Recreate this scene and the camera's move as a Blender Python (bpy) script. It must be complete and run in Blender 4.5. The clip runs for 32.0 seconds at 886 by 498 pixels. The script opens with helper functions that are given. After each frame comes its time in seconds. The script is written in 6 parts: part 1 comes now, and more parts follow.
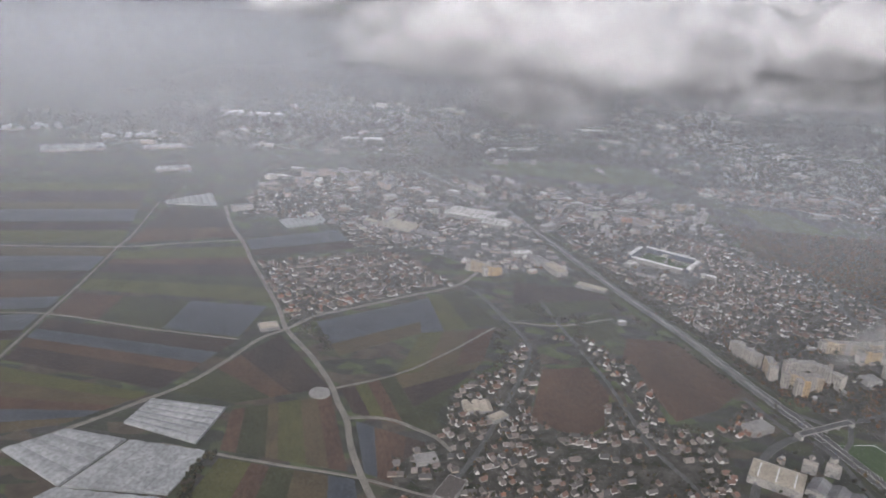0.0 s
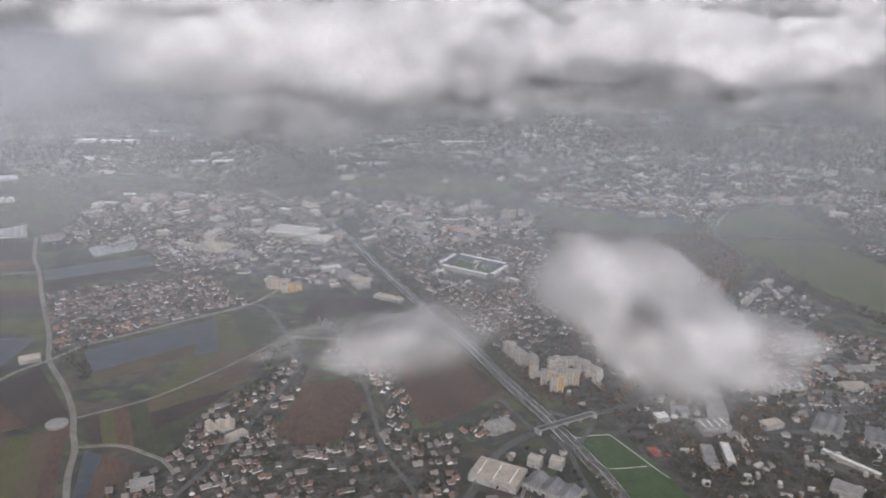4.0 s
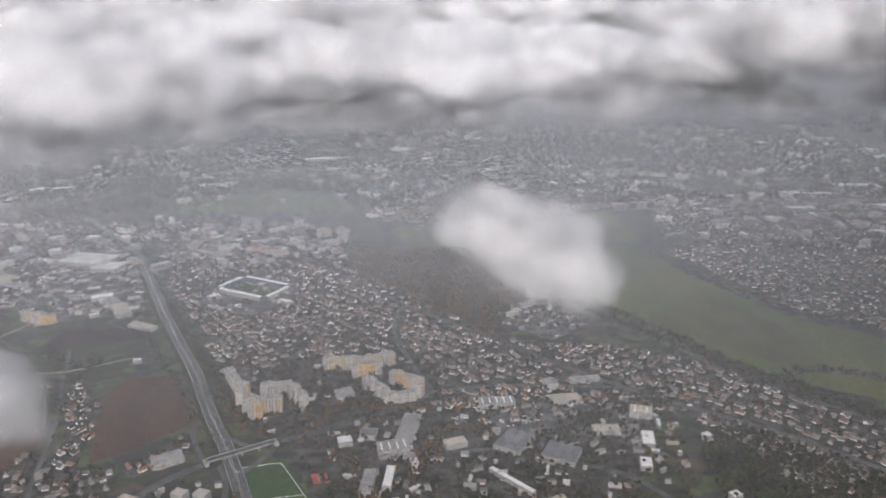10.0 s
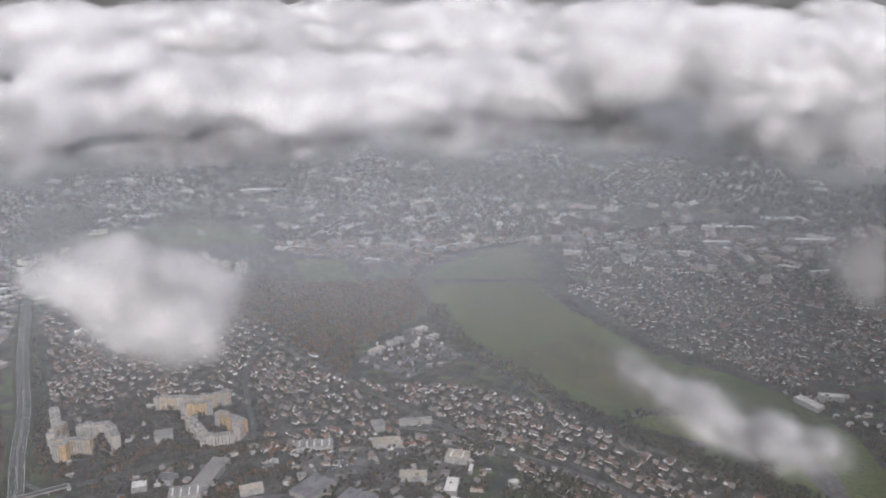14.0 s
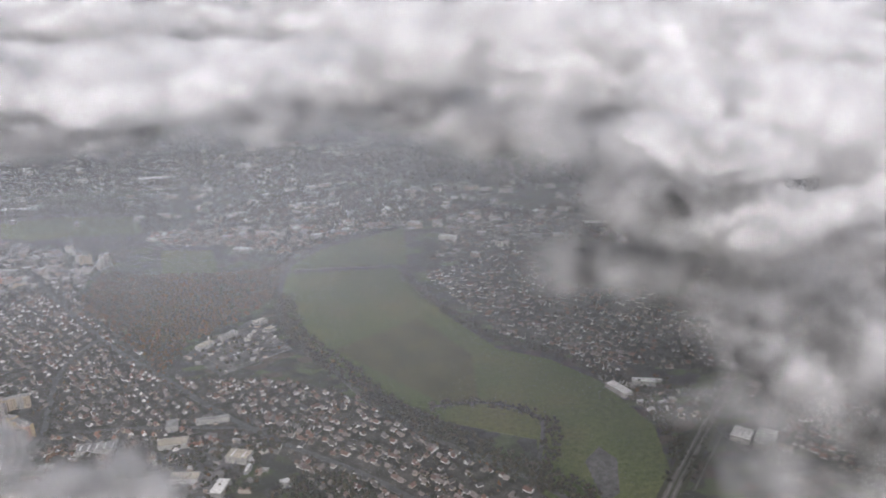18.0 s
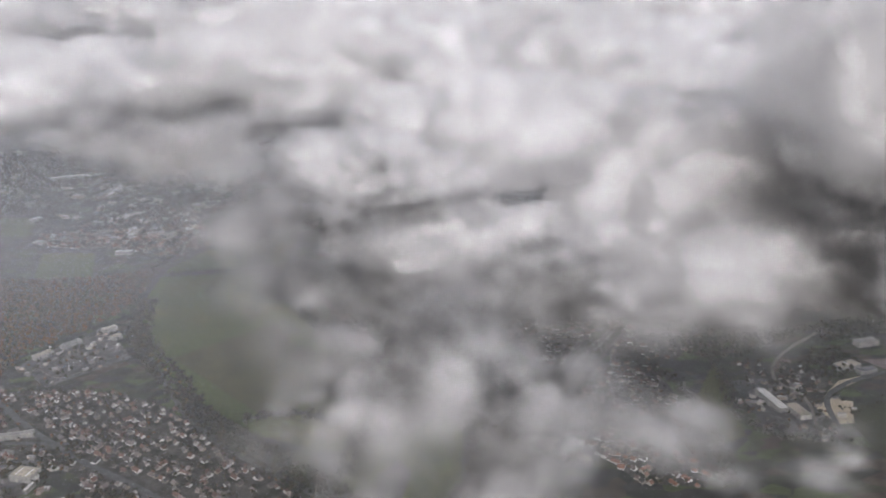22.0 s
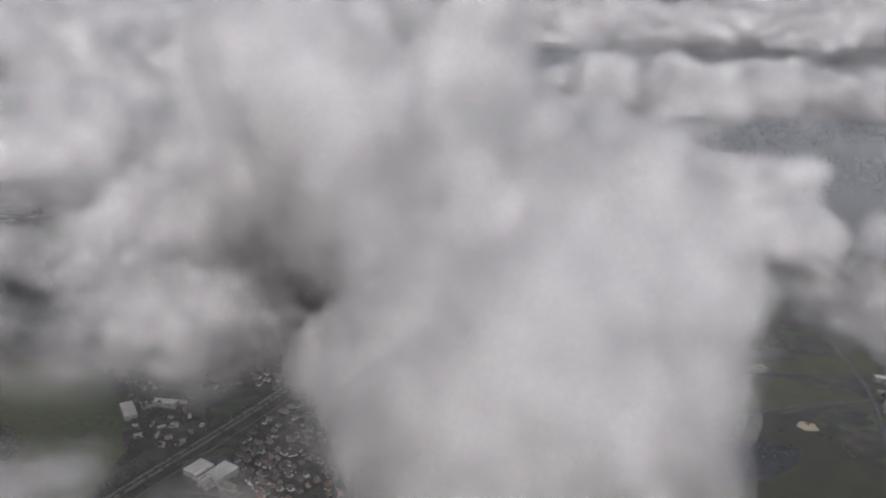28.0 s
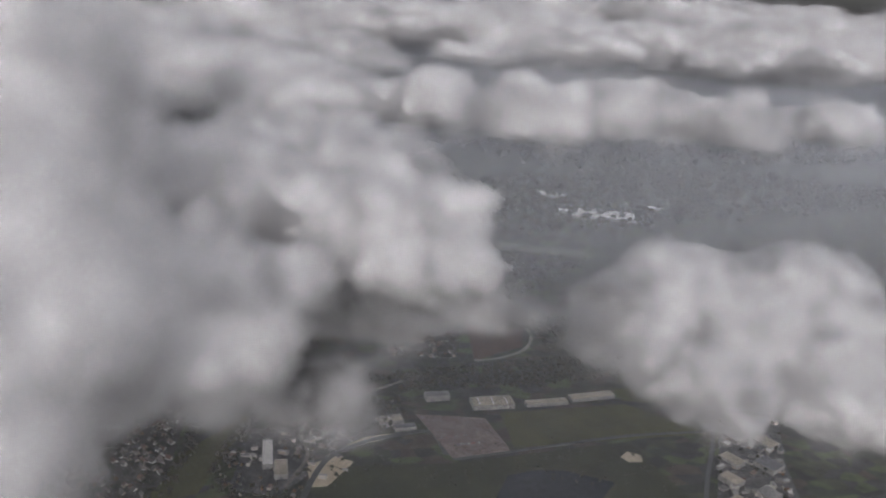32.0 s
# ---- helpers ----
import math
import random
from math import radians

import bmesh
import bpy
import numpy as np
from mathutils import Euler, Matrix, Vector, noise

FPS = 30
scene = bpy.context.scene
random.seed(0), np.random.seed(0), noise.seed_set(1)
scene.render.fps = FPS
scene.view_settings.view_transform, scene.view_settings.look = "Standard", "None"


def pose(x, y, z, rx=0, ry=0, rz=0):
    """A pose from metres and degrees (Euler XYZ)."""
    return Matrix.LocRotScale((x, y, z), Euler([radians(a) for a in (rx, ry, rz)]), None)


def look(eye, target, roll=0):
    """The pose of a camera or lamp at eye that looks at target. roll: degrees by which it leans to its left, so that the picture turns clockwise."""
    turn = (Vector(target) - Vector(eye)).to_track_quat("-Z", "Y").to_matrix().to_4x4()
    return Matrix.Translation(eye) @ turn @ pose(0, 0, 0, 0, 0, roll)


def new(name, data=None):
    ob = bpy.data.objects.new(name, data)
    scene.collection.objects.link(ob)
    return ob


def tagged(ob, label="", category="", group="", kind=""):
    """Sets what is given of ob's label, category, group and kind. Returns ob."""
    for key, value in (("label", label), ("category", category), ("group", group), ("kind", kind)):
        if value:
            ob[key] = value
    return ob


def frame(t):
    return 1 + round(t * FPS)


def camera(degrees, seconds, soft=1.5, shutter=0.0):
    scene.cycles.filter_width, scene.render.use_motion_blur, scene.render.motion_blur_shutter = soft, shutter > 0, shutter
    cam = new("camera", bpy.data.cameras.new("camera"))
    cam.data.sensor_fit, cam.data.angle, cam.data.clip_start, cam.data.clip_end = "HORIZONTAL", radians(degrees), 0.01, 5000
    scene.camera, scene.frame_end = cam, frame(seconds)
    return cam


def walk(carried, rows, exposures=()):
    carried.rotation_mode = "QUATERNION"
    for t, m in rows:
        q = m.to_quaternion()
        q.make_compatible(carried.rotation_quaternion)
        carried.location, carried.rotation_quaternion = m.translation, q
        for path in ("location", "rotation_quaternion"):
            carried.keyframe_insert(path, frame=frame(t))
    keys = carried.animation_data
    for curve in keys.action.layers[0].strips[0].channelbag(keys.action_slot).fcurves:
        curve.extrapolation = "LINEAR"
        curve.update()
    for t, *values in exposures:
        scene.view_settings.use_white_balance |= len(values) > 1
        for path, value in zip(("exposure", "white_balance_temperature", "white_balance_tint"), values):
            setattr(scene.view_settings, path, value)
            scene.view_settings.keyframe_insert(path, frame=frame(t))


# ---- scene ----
cam = camera(59.77, 32.0, soft=1.9)
PATH = [
    (0.0, (-157.81, 7.84, 284.91), (-166.40, 572.62, 82.56), 3.78),
    (0.5, (-140.01, 7.20, 285.50), (-144.22, 574.45, 90.03), 2.74),
    (1.0, (-122.17, 6.60, 286.10), (-114.71, 577.79, 102.57), 2.82),
    (1.5, (-104.31, 6.03, 286.70), (-91.68, 573.20, 91.34), 3.44),
    (2.0, (-86.43, 5.50, 287.31), (-69.84, 572.16, 90.77), 3.26),
    (2.5, (-68.52, 5.00, 287.92), (-45.20, 571.38, 91.28), 3.18),
    (4.5, (3.35, 3.29, 290.42), (44.01, 573.02, 106.70), 1.54),
    (5.0, (21.37, 2.93, 291.06), (65.60, 574.52, 114.05), 1.57),
    (5.5, (39.41, 2.60, 291.71), (84.69, 576.83, 123.77), 3.60),
    (6.0, (57.47, 2.29, 292.36), (102.41, 575.84, 121.99), 2.16),
    (6.5, (75.56, 2.01, 293.02), (117.35, 575.67, 122.23), 1.49),
    (7.0, (93.66, 1.75, 293.69), (136.99, 574.45, 120.08), 1.02),
    (7.5, (111.78, 1.52, 294.37), (153.10, 574.10, 119.90), 0.10),
    (8.0, (129.92, 1.30, 295.05), (173.14, 573.27, 119.02), 0.72),
    (8.5, (148.07, 1.11, 295.74), (195.60, 571.99, 117.31), 0.79),
    (9.0, (166.25, 0.93, 296.44), (217.95, 570.37, 114.60), 0.51),
    (9.5, (184.43, 0.78, 297.14), (239.28, 569.87, 115.13), 0.05),
    (10.0, (202.64, 0.64, 297.86), (258.10, 570.33, 117.92), 0.07),
    (10.5, (220.86, 0.52, 298.58), (278.12, 570.89, 121.40), -0.41),
    (11.0, (239.09, 0.41, 299.31), (295.91, 571.56, 124.50), -0.28),
    (11.5, (257.34, 0.32, 300.05), (314.88, 571.59, 125.85), -0.40),
    (12.0, (275.60, 0.24, 300.80), (334.42, 571.05, 125.54), 0.08),
    (12.5, (293.88, 0.18, 301.55), (350.24, 576.07, 142.89), 0.92),
    (13.0, (312.16, 0.12, 302.32), (367.14, 577.52, 148.73), 0.67),
    (13.5, (330.46, 0.08, 303.09), (384.09, 578.48, 152.83), 0.17),
    (14.0, (348.77, 0.05, 303.88), (398.77, 576.24, 144.17), 0.12),
    (14.5, (367.09, 0.03, 304.67), (417.39, 577.46, 149.63), -0.62),
    (16.5, (440.47, 0.00, 307.96), (499.05, 574.72, 145.89), -1.04),
    (17.0, (458.83, 0.01, 308.80), (519.86, 571.47, 136.44), -1.09),
    (17.5, (477.21, 0.02, 309.66), (541.80, 569.82, 133.16), -0.87),
    (18.0, (495.59, 0.03, 310.53), (563.02, 569.62, 134.41), -0.76),
    (18.5, (513.97, 0.05, 311.41), (584.30, 569.38, 135.60), -0.60),
    (19.0, (532.36, 0.06, 312.30), (603.75, 568.65, 134.51), -0.86),
    (19.5, (550.76, 0.07, 313.20), (621.27, 568.08, 133.20), -0.82),
    (20.0, (569.15, 0.09, 314.12), (639.70, 567.27, 131.55), -0.77),
    (20.5, (587.56, 0.10, 315.05), (657.22, 566.88, 130.92), -1.21),
    (21.0, (605.96, 0.10, 315.99), (674.85, 566.64, 130.82), -1.39),
    (21.5, (624.37, 0.10, 316.94), (693.86, 566.62, 131.92), -1.06),
    (22.0, (642.78, 0.10, 317.90), (714.07, 566.50, 133.21), -1.25),
    (22.5, (661.20, 0.09, 318.88), (734.92, 566.68, 135.75), -0.68),
    (23.0, (679.61, 0.07, 319.87), (755.49, 565.75, 134.81), 0.32),
    (23.5, (698.02, 0.05, 320.87), (777.23, 564.80, 134.40), 0.61),
    (24.0, (716.44, 0.01, 321.89), (801.10, 562.07, 129.76), 1.34),
    (24.5, (734.85, -0.03, 322.92), (823.59, 559.72, 125.94), 1.48),
    (25.0, (753.26, -0.09, 323.96), (843.11, 558.51, 124.25), 1.74),
    (25.5, (771.67, -0.16, 325.02), (863.13, 557.71, 124.00), 2.00),
    (28.0, (863.67, -0.71, 330.53), (957.85, 560.38, 140.00), 2.70),
    (29.0, (900.43, -1.06, 332.83), (980.72, 556.90, 127.30), 2.27),
    (29.5, (918.80, -1.25, 334.01), (1001.24, 558.40, 134.03), 2.44),
    (30.0, (937.17, -1.47, 335.20), (1022.10, 559.76, 140.77), 2.61),
    (30.5, (955.53, -1.72, 336.41), (1042.82, 560.18, 144.95), 2.97),
    (31.0, (973.88, -1.98, 337.63), (1062.94, 560.19, 147.82), 3.31),
    (31.5, (992.22, -2.27, 338.87), (1085.24, 560.19, 151.83), 3.63),
    (32.0, (1010.55, -2.58, 340.13), (1105.99, 560.58, 156.44), 4.08),
]
walk(cam, [(t, look(eye, target, roll)) for t, eye, target, roll in PATH],
     exposures=[(0.0, 0.15, 6450, 14), (12.0, 0.32, 6450, 14), (20.0, 0.2, 6450, 14), (25.0, -0.1, 6450, 14), (28.0, -0.35, 6450, 14), (32.0, -0.45, 6450, 14)])

# ---- light ----
scene.cycles.transparent_max_bounces = 72
scene.cycles.max_bounces, scene.cycles.diffuse_bounces = 3, 2
world = bpy.data.worlds.new("overcast_sky")
scene.world = world
world.use_nodes = True
wn, wl = world.node_tree.nodes, world.node_tree.links
sky = wn.new("ShaderNodeTexSky")
sky.sky_type = "NISHITA"
sky.sun_disc = False
sky.sun_elevation, sky.sun_rotation = radians(33), radians(200)
sky.dust_density, sky.air_density = 5.0, 1.0
grey = wn.new("ShaderNodeHueSaturation")
grey.inputs["Saturation"].default_value = 0.3
wl.new(sky.outputs[0], grey.inputs["Color"])
wl.new(grey.outputs[0], wn["Background"].inputs["Color"])
wn["Background"].inputs["Strength"].default_value = 0.13
sun_data = bpy.data.lights.new("sun", "SUN")
sun_data.energy, sun_data.angle, sun_data.color = 1.8, radians(40), (0.98, 0.98, 1.0)
sun = new("sun", sun_data)
sun.matrix_world = look((0, 0, 560), (-300, 800, 0))


# ---- materials ----
def nodes_of(name):
    m = bpy.data.materials.new(name)
    m.use_nodes = True
    return m, m.node_tree.nodes, m.node_tree.links


def paint(name, c1, c2, scale=0.2, rough=0.9, fine=2.0, grit=0.28, metal=0.0, spread=0.0, bump=0.0, island=False, c3=None, stretch=(1, 1, 1), turn=0.0):
    """A surface of two tones in patches, with fine grain over them; spread: how much pieces differ from one another."""
    m, n, l = nodes_of(name)
    b = n["Principled BSDF"]
    b.inputs["Roughness"].default_value, b.inputs["Metallic"].default_value = rough, metal
    b.inputs["Specular IOR Level"].default_value = 0.25
    geo, mp = n.new("ShaderNodeNewGeometry"), n.new("ShaderNodeMapping")
    mp.inputs["Scale"].default_value = stretch
    mp.inputs["Rotation"].default_value = (0, 0, turn)
    l.new(geo.outputs["Position"], mp.inputs["Vector"])
    big, small = n.new("ShaderNodeTexNoise"), n.new("ShaderNodeTexNoise")
    big.inputs["Scale"].default_value, big.inputs["Detail"].default_value = scale, 5
    small.inputs["Scale"].default_value, small.inputs["Detail"].default_value = fine, 3
    l.new(mp.outputs[0], big.inputs["Vector"])
    l.new(mp.outputs[0], small.inputs["Vector"])
    ramp = n.new("ShaderNodeValToRGB")
    ramp.color_ramp.elements[0].position, ramp.color_ramp.elements[1].position = 0.36, 0.66
    ramp.color_ramp.elements[0].color, ramp.color_ramp.elements[1].color = (*c1, 1), (*c2, 1)
    if c3:
        ramp.color_ramp.elements.new(0.5).color = (*c3, 1)
    l.new(big.outputs["Fac"], ramp.inputs["Fac"])
    grain = n.new("ShaderNodeMapRange")
    grain.inputs["From Min"].default_value, grain.inputs["From Max"].default_value = 0.3, 0.7
    grain.inputs["To Min"].default_value, grain.inputs["To Max"].default_value = 1 - grit, 1 + grit
    l.new(small.outputs["Fac"], grain.inputs["Value"])
    val = grain.outputs[0]
    if spread:
        rnd = geo.outputs["Random Per Island"] if island else n.new("ShaderNodeObjectInfo").outputs["Random"]
        mr = n.new("ShaderNodeMapRange")
        mr.inputs["To Min"].default_value, mr.inputs["To Max"].default_value = 1 - spread, 1 + spread
        l.new(rnd, mr.inputs["Value"])
        mul = n.new("ShaderNodeMath")
        mul.operation = "MULTIPLY"
        l.new(val, mul.inputs[0])
        l.new(mr.outputs[0], mul.inputs[1])
        val = mul.outputs[0]
    hsv = n.new("ShaderNodeHueSaturation")
    l.new(ramp.outputs[0], hsv.inputs["Color"])
    l.new(val, hsv.inputs["Value"])
    l.new(hsv.outputs[0], b.inputs["Base Color"])
    if bump:
        bp = n.new("ShaderNodeBump")
        bp.inputs["Strength"].default_value, bp.inputs["Distance"].default_value = bump, 0.3
        l.new(small.outputs["Fac"], bp.inputs["Height"])
        l.new(bp.outputs[0], b.inputs["Normal"])
    return m


def mixed(name, colours, rough=0.9, island=True, fine=1.5):
    """A surface whose pieces each take one of several colours."""
    m, n, l = nodes_of(name)
    b = n["Principled BSDF"]
    b.inputs["Roughness"].default_value = rough
    b.inputs["Specular IOR Level"].default_value = 0.25
    geo = n.new("ShaderNodeNewGeometry")
    rnd = geo.outputs["Random Per Island"] if island else n.new("ShaderNodeObjectInfo").outputs["Random"]
    ramp = n.new("ShaderNodeValToRGB")
    ramp.color_ramp.interpolation = "CONSTANT"
    for i, c in enumerate(colours):
        e = ramp.color_ramp.elements[i] if i < 2 else ramp.color_ramp.elements.new(i / len(colours))
        e.position, e.color = i / len(colours), (*c, 1)
    l.new(rnd, ramp.inputs["Fac"])
    small = n.new("ShaderNodeTexNoise")
    small.inputs["Scale"].default_value, small.inputs["Detail"].default_value = fine, 4
    l.new(geo.outputs["Position"], small.inputs["Vector"])
    grain = n.new("ShaderNodeMapRange")
    grain.inputs["From Min"].default_value, grain.inputs["From Max"].default_value = 0.3, 0.7
    grain.inputs["To Min"].default_value, grain.inputs["To Max"].default_value = 0.7, 1.3
    l.new(small.outputs["Fac"], grain.inputs["Value"])
    hsv = n.new("ShaderNodeHueSaturation")
    l.new(ramp.outputs[0], hsv.inputs["Color"])
    l.new(grain.outputs[0], hsv.inputs["Value"])
    l.new(hsv.outputs[0], b.inputs["Base Color"])
    return m


def mist(name, colour, density, scale=0.0, contrast=0.5, fade=0.0, share=0.5):
    """Fine water droplets: partly see-through, scattering light on both sides. fade: metres over which it thins towards the ground."""
    m, n, l = nodes_of(name)
    n.remove(n["Principled BSDF"])
    d, tr, both = n.new("ShaderNodeBsdfDiffuse"), n.new("ShaderNodeBsdfTranslucent"), n.new("ShaderNodeMixShader")
    d.inputs["Color"].default_value = tr.inputs["Color"].default_value = (*colour, 1)
    both.inputs[0].default_value = share
    l.new(d.outputs[0], both.inputs[1])
    l.new(tr.outputs[0], both.inputs[2])
    if density >= 1:
        l.new(both.outputs[0], n["Material Output"].inputs["Surface"])
        return m
    clear, out = n.new("ShaderNodeBsdfTransparent"), n.new("ShaderNodeMixShader")
    out.inputs[0].default_value = density
    geo = n.new("ShaderNodeNewGeometry")
    fac = None
    if scale:
        tex, amount = n.new("ShaderNodeTexNoise"), n.new("ShaderNodeMapRange")
        tex.inputs["Scale"].default_value, tex.inputs["Detail"].default_value = scale, 3
        l.new(geo.outputs["Position"], tex.inputs["Vector"])
        amount.inputs["From Min"].default_value, amount.inputs["From Max"].default_value = 0.3, 0.7
        amount.inputs["To Min"].default_value, amount.inputs["To Max"].default_value = density * (1 - contrast), density * (1 + contrast)
        l.new(tex.outputs["Fac"], amount.inputs["Value"])
        fac = amount.outputs[0]
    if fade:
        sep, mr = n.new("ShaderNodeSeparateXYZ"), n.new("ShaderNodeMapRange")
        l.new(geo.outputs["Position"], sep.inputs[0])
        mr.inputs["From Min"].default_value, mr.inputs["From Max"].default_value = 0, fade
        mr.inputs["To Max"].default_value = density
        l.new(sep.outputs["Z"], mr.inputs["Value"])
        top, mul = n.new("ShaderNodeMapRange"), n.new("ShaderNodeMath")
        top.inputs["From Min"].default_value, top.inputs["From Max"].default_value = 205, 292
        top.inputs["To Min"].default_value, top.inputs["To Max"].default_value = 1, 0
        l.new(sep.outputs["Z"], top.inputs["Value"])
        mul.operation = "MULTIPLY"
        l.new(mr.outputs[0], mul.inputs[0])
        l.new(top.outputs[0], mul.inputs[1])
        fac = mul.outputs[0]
    if fac:
        l.new(fac, out.inputs[0])
    l.new(clear.outputs[0], out.inputs[1])
    l.new(both.outputs[0], out.inputs[2])
    l.new(out.outputs[0], n["Material Output"].inputs["Surface"])
    return m


def billow(name, colour, density, scale, share=0.4, low=0.3, high=0.64):
    """Cloud droplets in a soft-edged flake, torn by turbulence of the given scale."""
    m, n, l = nodes_of(name)
    n.remove(n["Principled BSDF"])
    d, tr, both = n.new("ShaderNodeBsdfDiffuse"), n.new("ShaderNodeBsdfTranslucent"), n.new("ShaderNodeMixShader")
    d.inputs["Color"].default_value = tr.inputs["Color"].default_value = (*colour, 1)
    both.inputs[0].default_value = share
    l.new(d.outputs[0], both.inputs[1])
    l.new(tr.outputs[0], both.inputs[2])
    swell, turned = n.new("ShaderNodeAttribute"), n.new("ShaderNodeVectorTransform")
    swell.attribute_name, turned.vector_type, turned.convert_from, turned.convert_to = "swell", "NORMAL", "OBJECT", "WORLD"
    l.new(swell.outputs["Vector"], turned.inputs[0])
    l.new(turned.outputs[0], d.inputs["Normal"])
    l.new(turned.outputs[0], tr.inputs["Normal"])
    uv, centre, dist = n.new("ShaderNodeUVMap"), n.new("ShaderNodeVectorMath"), n.new("ShaderNodeVectorMath")
    centre.operation, dist.operation = "SUBTRACT", "LENGTH"
    centre.inputs[1].default_value = (0.5, 0.5, 0)
    l.new(uv.outputs[0], centre.inputs[0])
    l.new(centre.outputs[0], dist.inputs[0])
    soft, torn, amount = n.new("ShaderNodeMapRange"), n.new("ShaderNodeMapRange"), n.new("ShaderNodeMath")
    soft.interpolation_type = torn.interpolation_type = "SMOOTHSTEP"
    soft.inputs["From Min"].default_value, soft.inputs["From Max"].default_value = 0.02, 0.43
    soft.inputs["To Min"].default_value, soft.inputs["To Max"].default_value = density, 0.0
    l.new(dist.outputs["Value"], soft.inputs["Value"])
    geo, tex = n.new("ShaderNodeNewGeometry"), n.new("ShaderNodeTexNoise")
    tex.inputs["Scale"].default_value, tex.inputs["Detail"].default_value = scale, 4
    l.new(geo.outputs["Position"], tex.inputs["Vector"])
    torn.inputs["From Min"].default_value, torn.inputs["From Max"].default_value = low, high
    l.new(tex.outputs["Fac"], torn.inputs["Value"])
    amount.operation = "MULTIPLY"
    l.new(soft.outputs[0], amount.inputs[0])
    l.new(torn.outputs[0], amount.inputs[1])
    clear, out = n.new("ShaderNodeBsdfTransparent"), n.new("ShaderNodeMixShader")
    l.new(amount.outputs[0], out.inputs[0])
    l.new(clear.outputs[0], out.inputs[1])
    l.new(both.outputs[0], out.inputs[2])
    l.new(out.outputs[0], n["Material Output"].inputs["Surface"])
    return m


SOIL = paint("ploughed_soil", (0.05, 0.033, 0.024), (0.075, 0.048, 0.034), 0.03, fine=0.6, stretch=(1, 0.3, 1), turn=0.4)
SOIL_DARK = paint("wet_soil", (0.027, 0.0222, 0.0198), (0.045, 0.0348, 0.0282), 0.04, fine=0.7, stretch=(1, 0.3, 1), turn=0.4)
FALLOW = paint("fallow_field", (0.055, 0.046, 0.028), (0.075, 0.058, 0.036), 0.035, fine=0.6)
CROP = paint("winter_crop", (0.05, 0.052, 0.022), (0.068, 0.066, 0.028), 0.04, fine=0.6)
CROP_DARK = paint("dark_crop", (0.03, 0.034, 0.02), (0.042, 0.045, 0.024), 0.04, fine=0.6)
SLATE = paint("field_under_film", (0.03, 0.036, 0.045), (0.045, 0.051, 0.06), 0.05, 0.5, fine=0.5)
MEADOW = paint("meadow_grass", (0.052, 0.068, 0.024), (0.078, 0.08, 0.03), 0.012, fine=0.25, c3=(0.06, 0.074, 0.026))
PITCH = paint("pitch_grass", (0.03, 0.052, 0.02), (0.042, 0.066, 0.026), 0.05, fine=0.8)
PLOTS = paint("gardens_and_yards", (0.021, 0.0252, 0.015), (0.072, 0.066, 0.06), 0.09, fine=0.5, c3=(0.046, 0.044, 0.038))
YARD = paint("yard_asphalt", (0.0525, 0.0525, 0.0525), (0.12, 0.116, 0.112), 0.06, fine=0.4, c3=(0.075, 0.0735, 0.0713))
ASPHALT = paint("road_asphalt", (0.058, 0.058, 0.058), (0.085, 0.084, 0.082), 0.1, fine=1.0)
LANE = paint("pale_farm_lane", (0.12, 0.114, 0.1), (0.17, 0.157, 0.138), 0.1, fine=1.0)
GRAVEL = paint("track_gravel", (0.07, 0.065, 0.058), (0.11, 0.1, 0.09), 0.2, fine=2.0)
PAINT = paint("road_paint", (0.6, 0.6, 0.58), (0.75, 0.75, 0.72), 0.5)
WATER = paint("river_water", (0.07, 0.07, 0.066), (0.1, 0.097, 0.09), 0.02, 0.15, fine=0.2)
POND = paint("dark_pond_water", (0.02, 0.022, 0.026), (0.03, 0.033, 0.038), 0.02, 0.2, fine=0.2)
LEAF = mixed("tree_leaves", [(0.021, 0.0252, 0.014), (0.028, 0.0294, 0.0154), (0.035, 0.0294, 0.0154), (0.0245, 0.028, 0.0175), (0.042, 0.0336, 0.0175), (0.021, 0.021, 0.014)], fine=1.2)
LEAF_AUTUMN = mixed("autumn_leaves", [(0.085, 0.042, 0.02), (0.045, 0.032, 0.018), (0.1, 0.048, 0.02), (0.03, 0.028, 0.02), (0.042, 0.034, 0.02), (0.075, 0.045, 0.017), (0.028, 0.03, 0.018)], fine=1.2)
LEAF_GOLD = mixed("golden_leaves", [(0.11, 0.07, 0.02), (0.085, 0.055, 0.02), (0.06, 0.042, 0.02)], fine=1.2)
BARK = paint("bark", (0.05, 0.04, 0.03), (0.08, 0.065, 0.05), 1.0)
ROOF_TILE = mixed("roof_tiles", [(0.1, 0.066, 0.055), (0.085, 0.062, 0.054), (0.075, 0.066, 0.062), (0.12, 0.075, 0.06), (0.1, 0.093, 0.09), (0.06, 0.057, 0.057), (0.15, 0.13, 0.12), (0.13, 0.11, 0.1)])
ROOF_TILE_ONE = mixed("roof_tiles_of_houses", [(0.15, 0.078, 0.056), (0.12, 0.07, 0.054), (0.085, 0.066, 0.06), (0.17, 0.088, 0.06), (0.085, 0.078, 0.072), (0.055, 0.052, 0.05), (0.12, 0.09, 0.075)], island=False)
ROOF_RED = mixed("red_roof_tiles_of_the_old_town", [(0.17, 0.085, 0.065), (0.13, 0.075, 0.06), (0.19, 0.1, 0.075), (0.1, 0.07, 0.062), (0.15, 0.12, 0.105)])
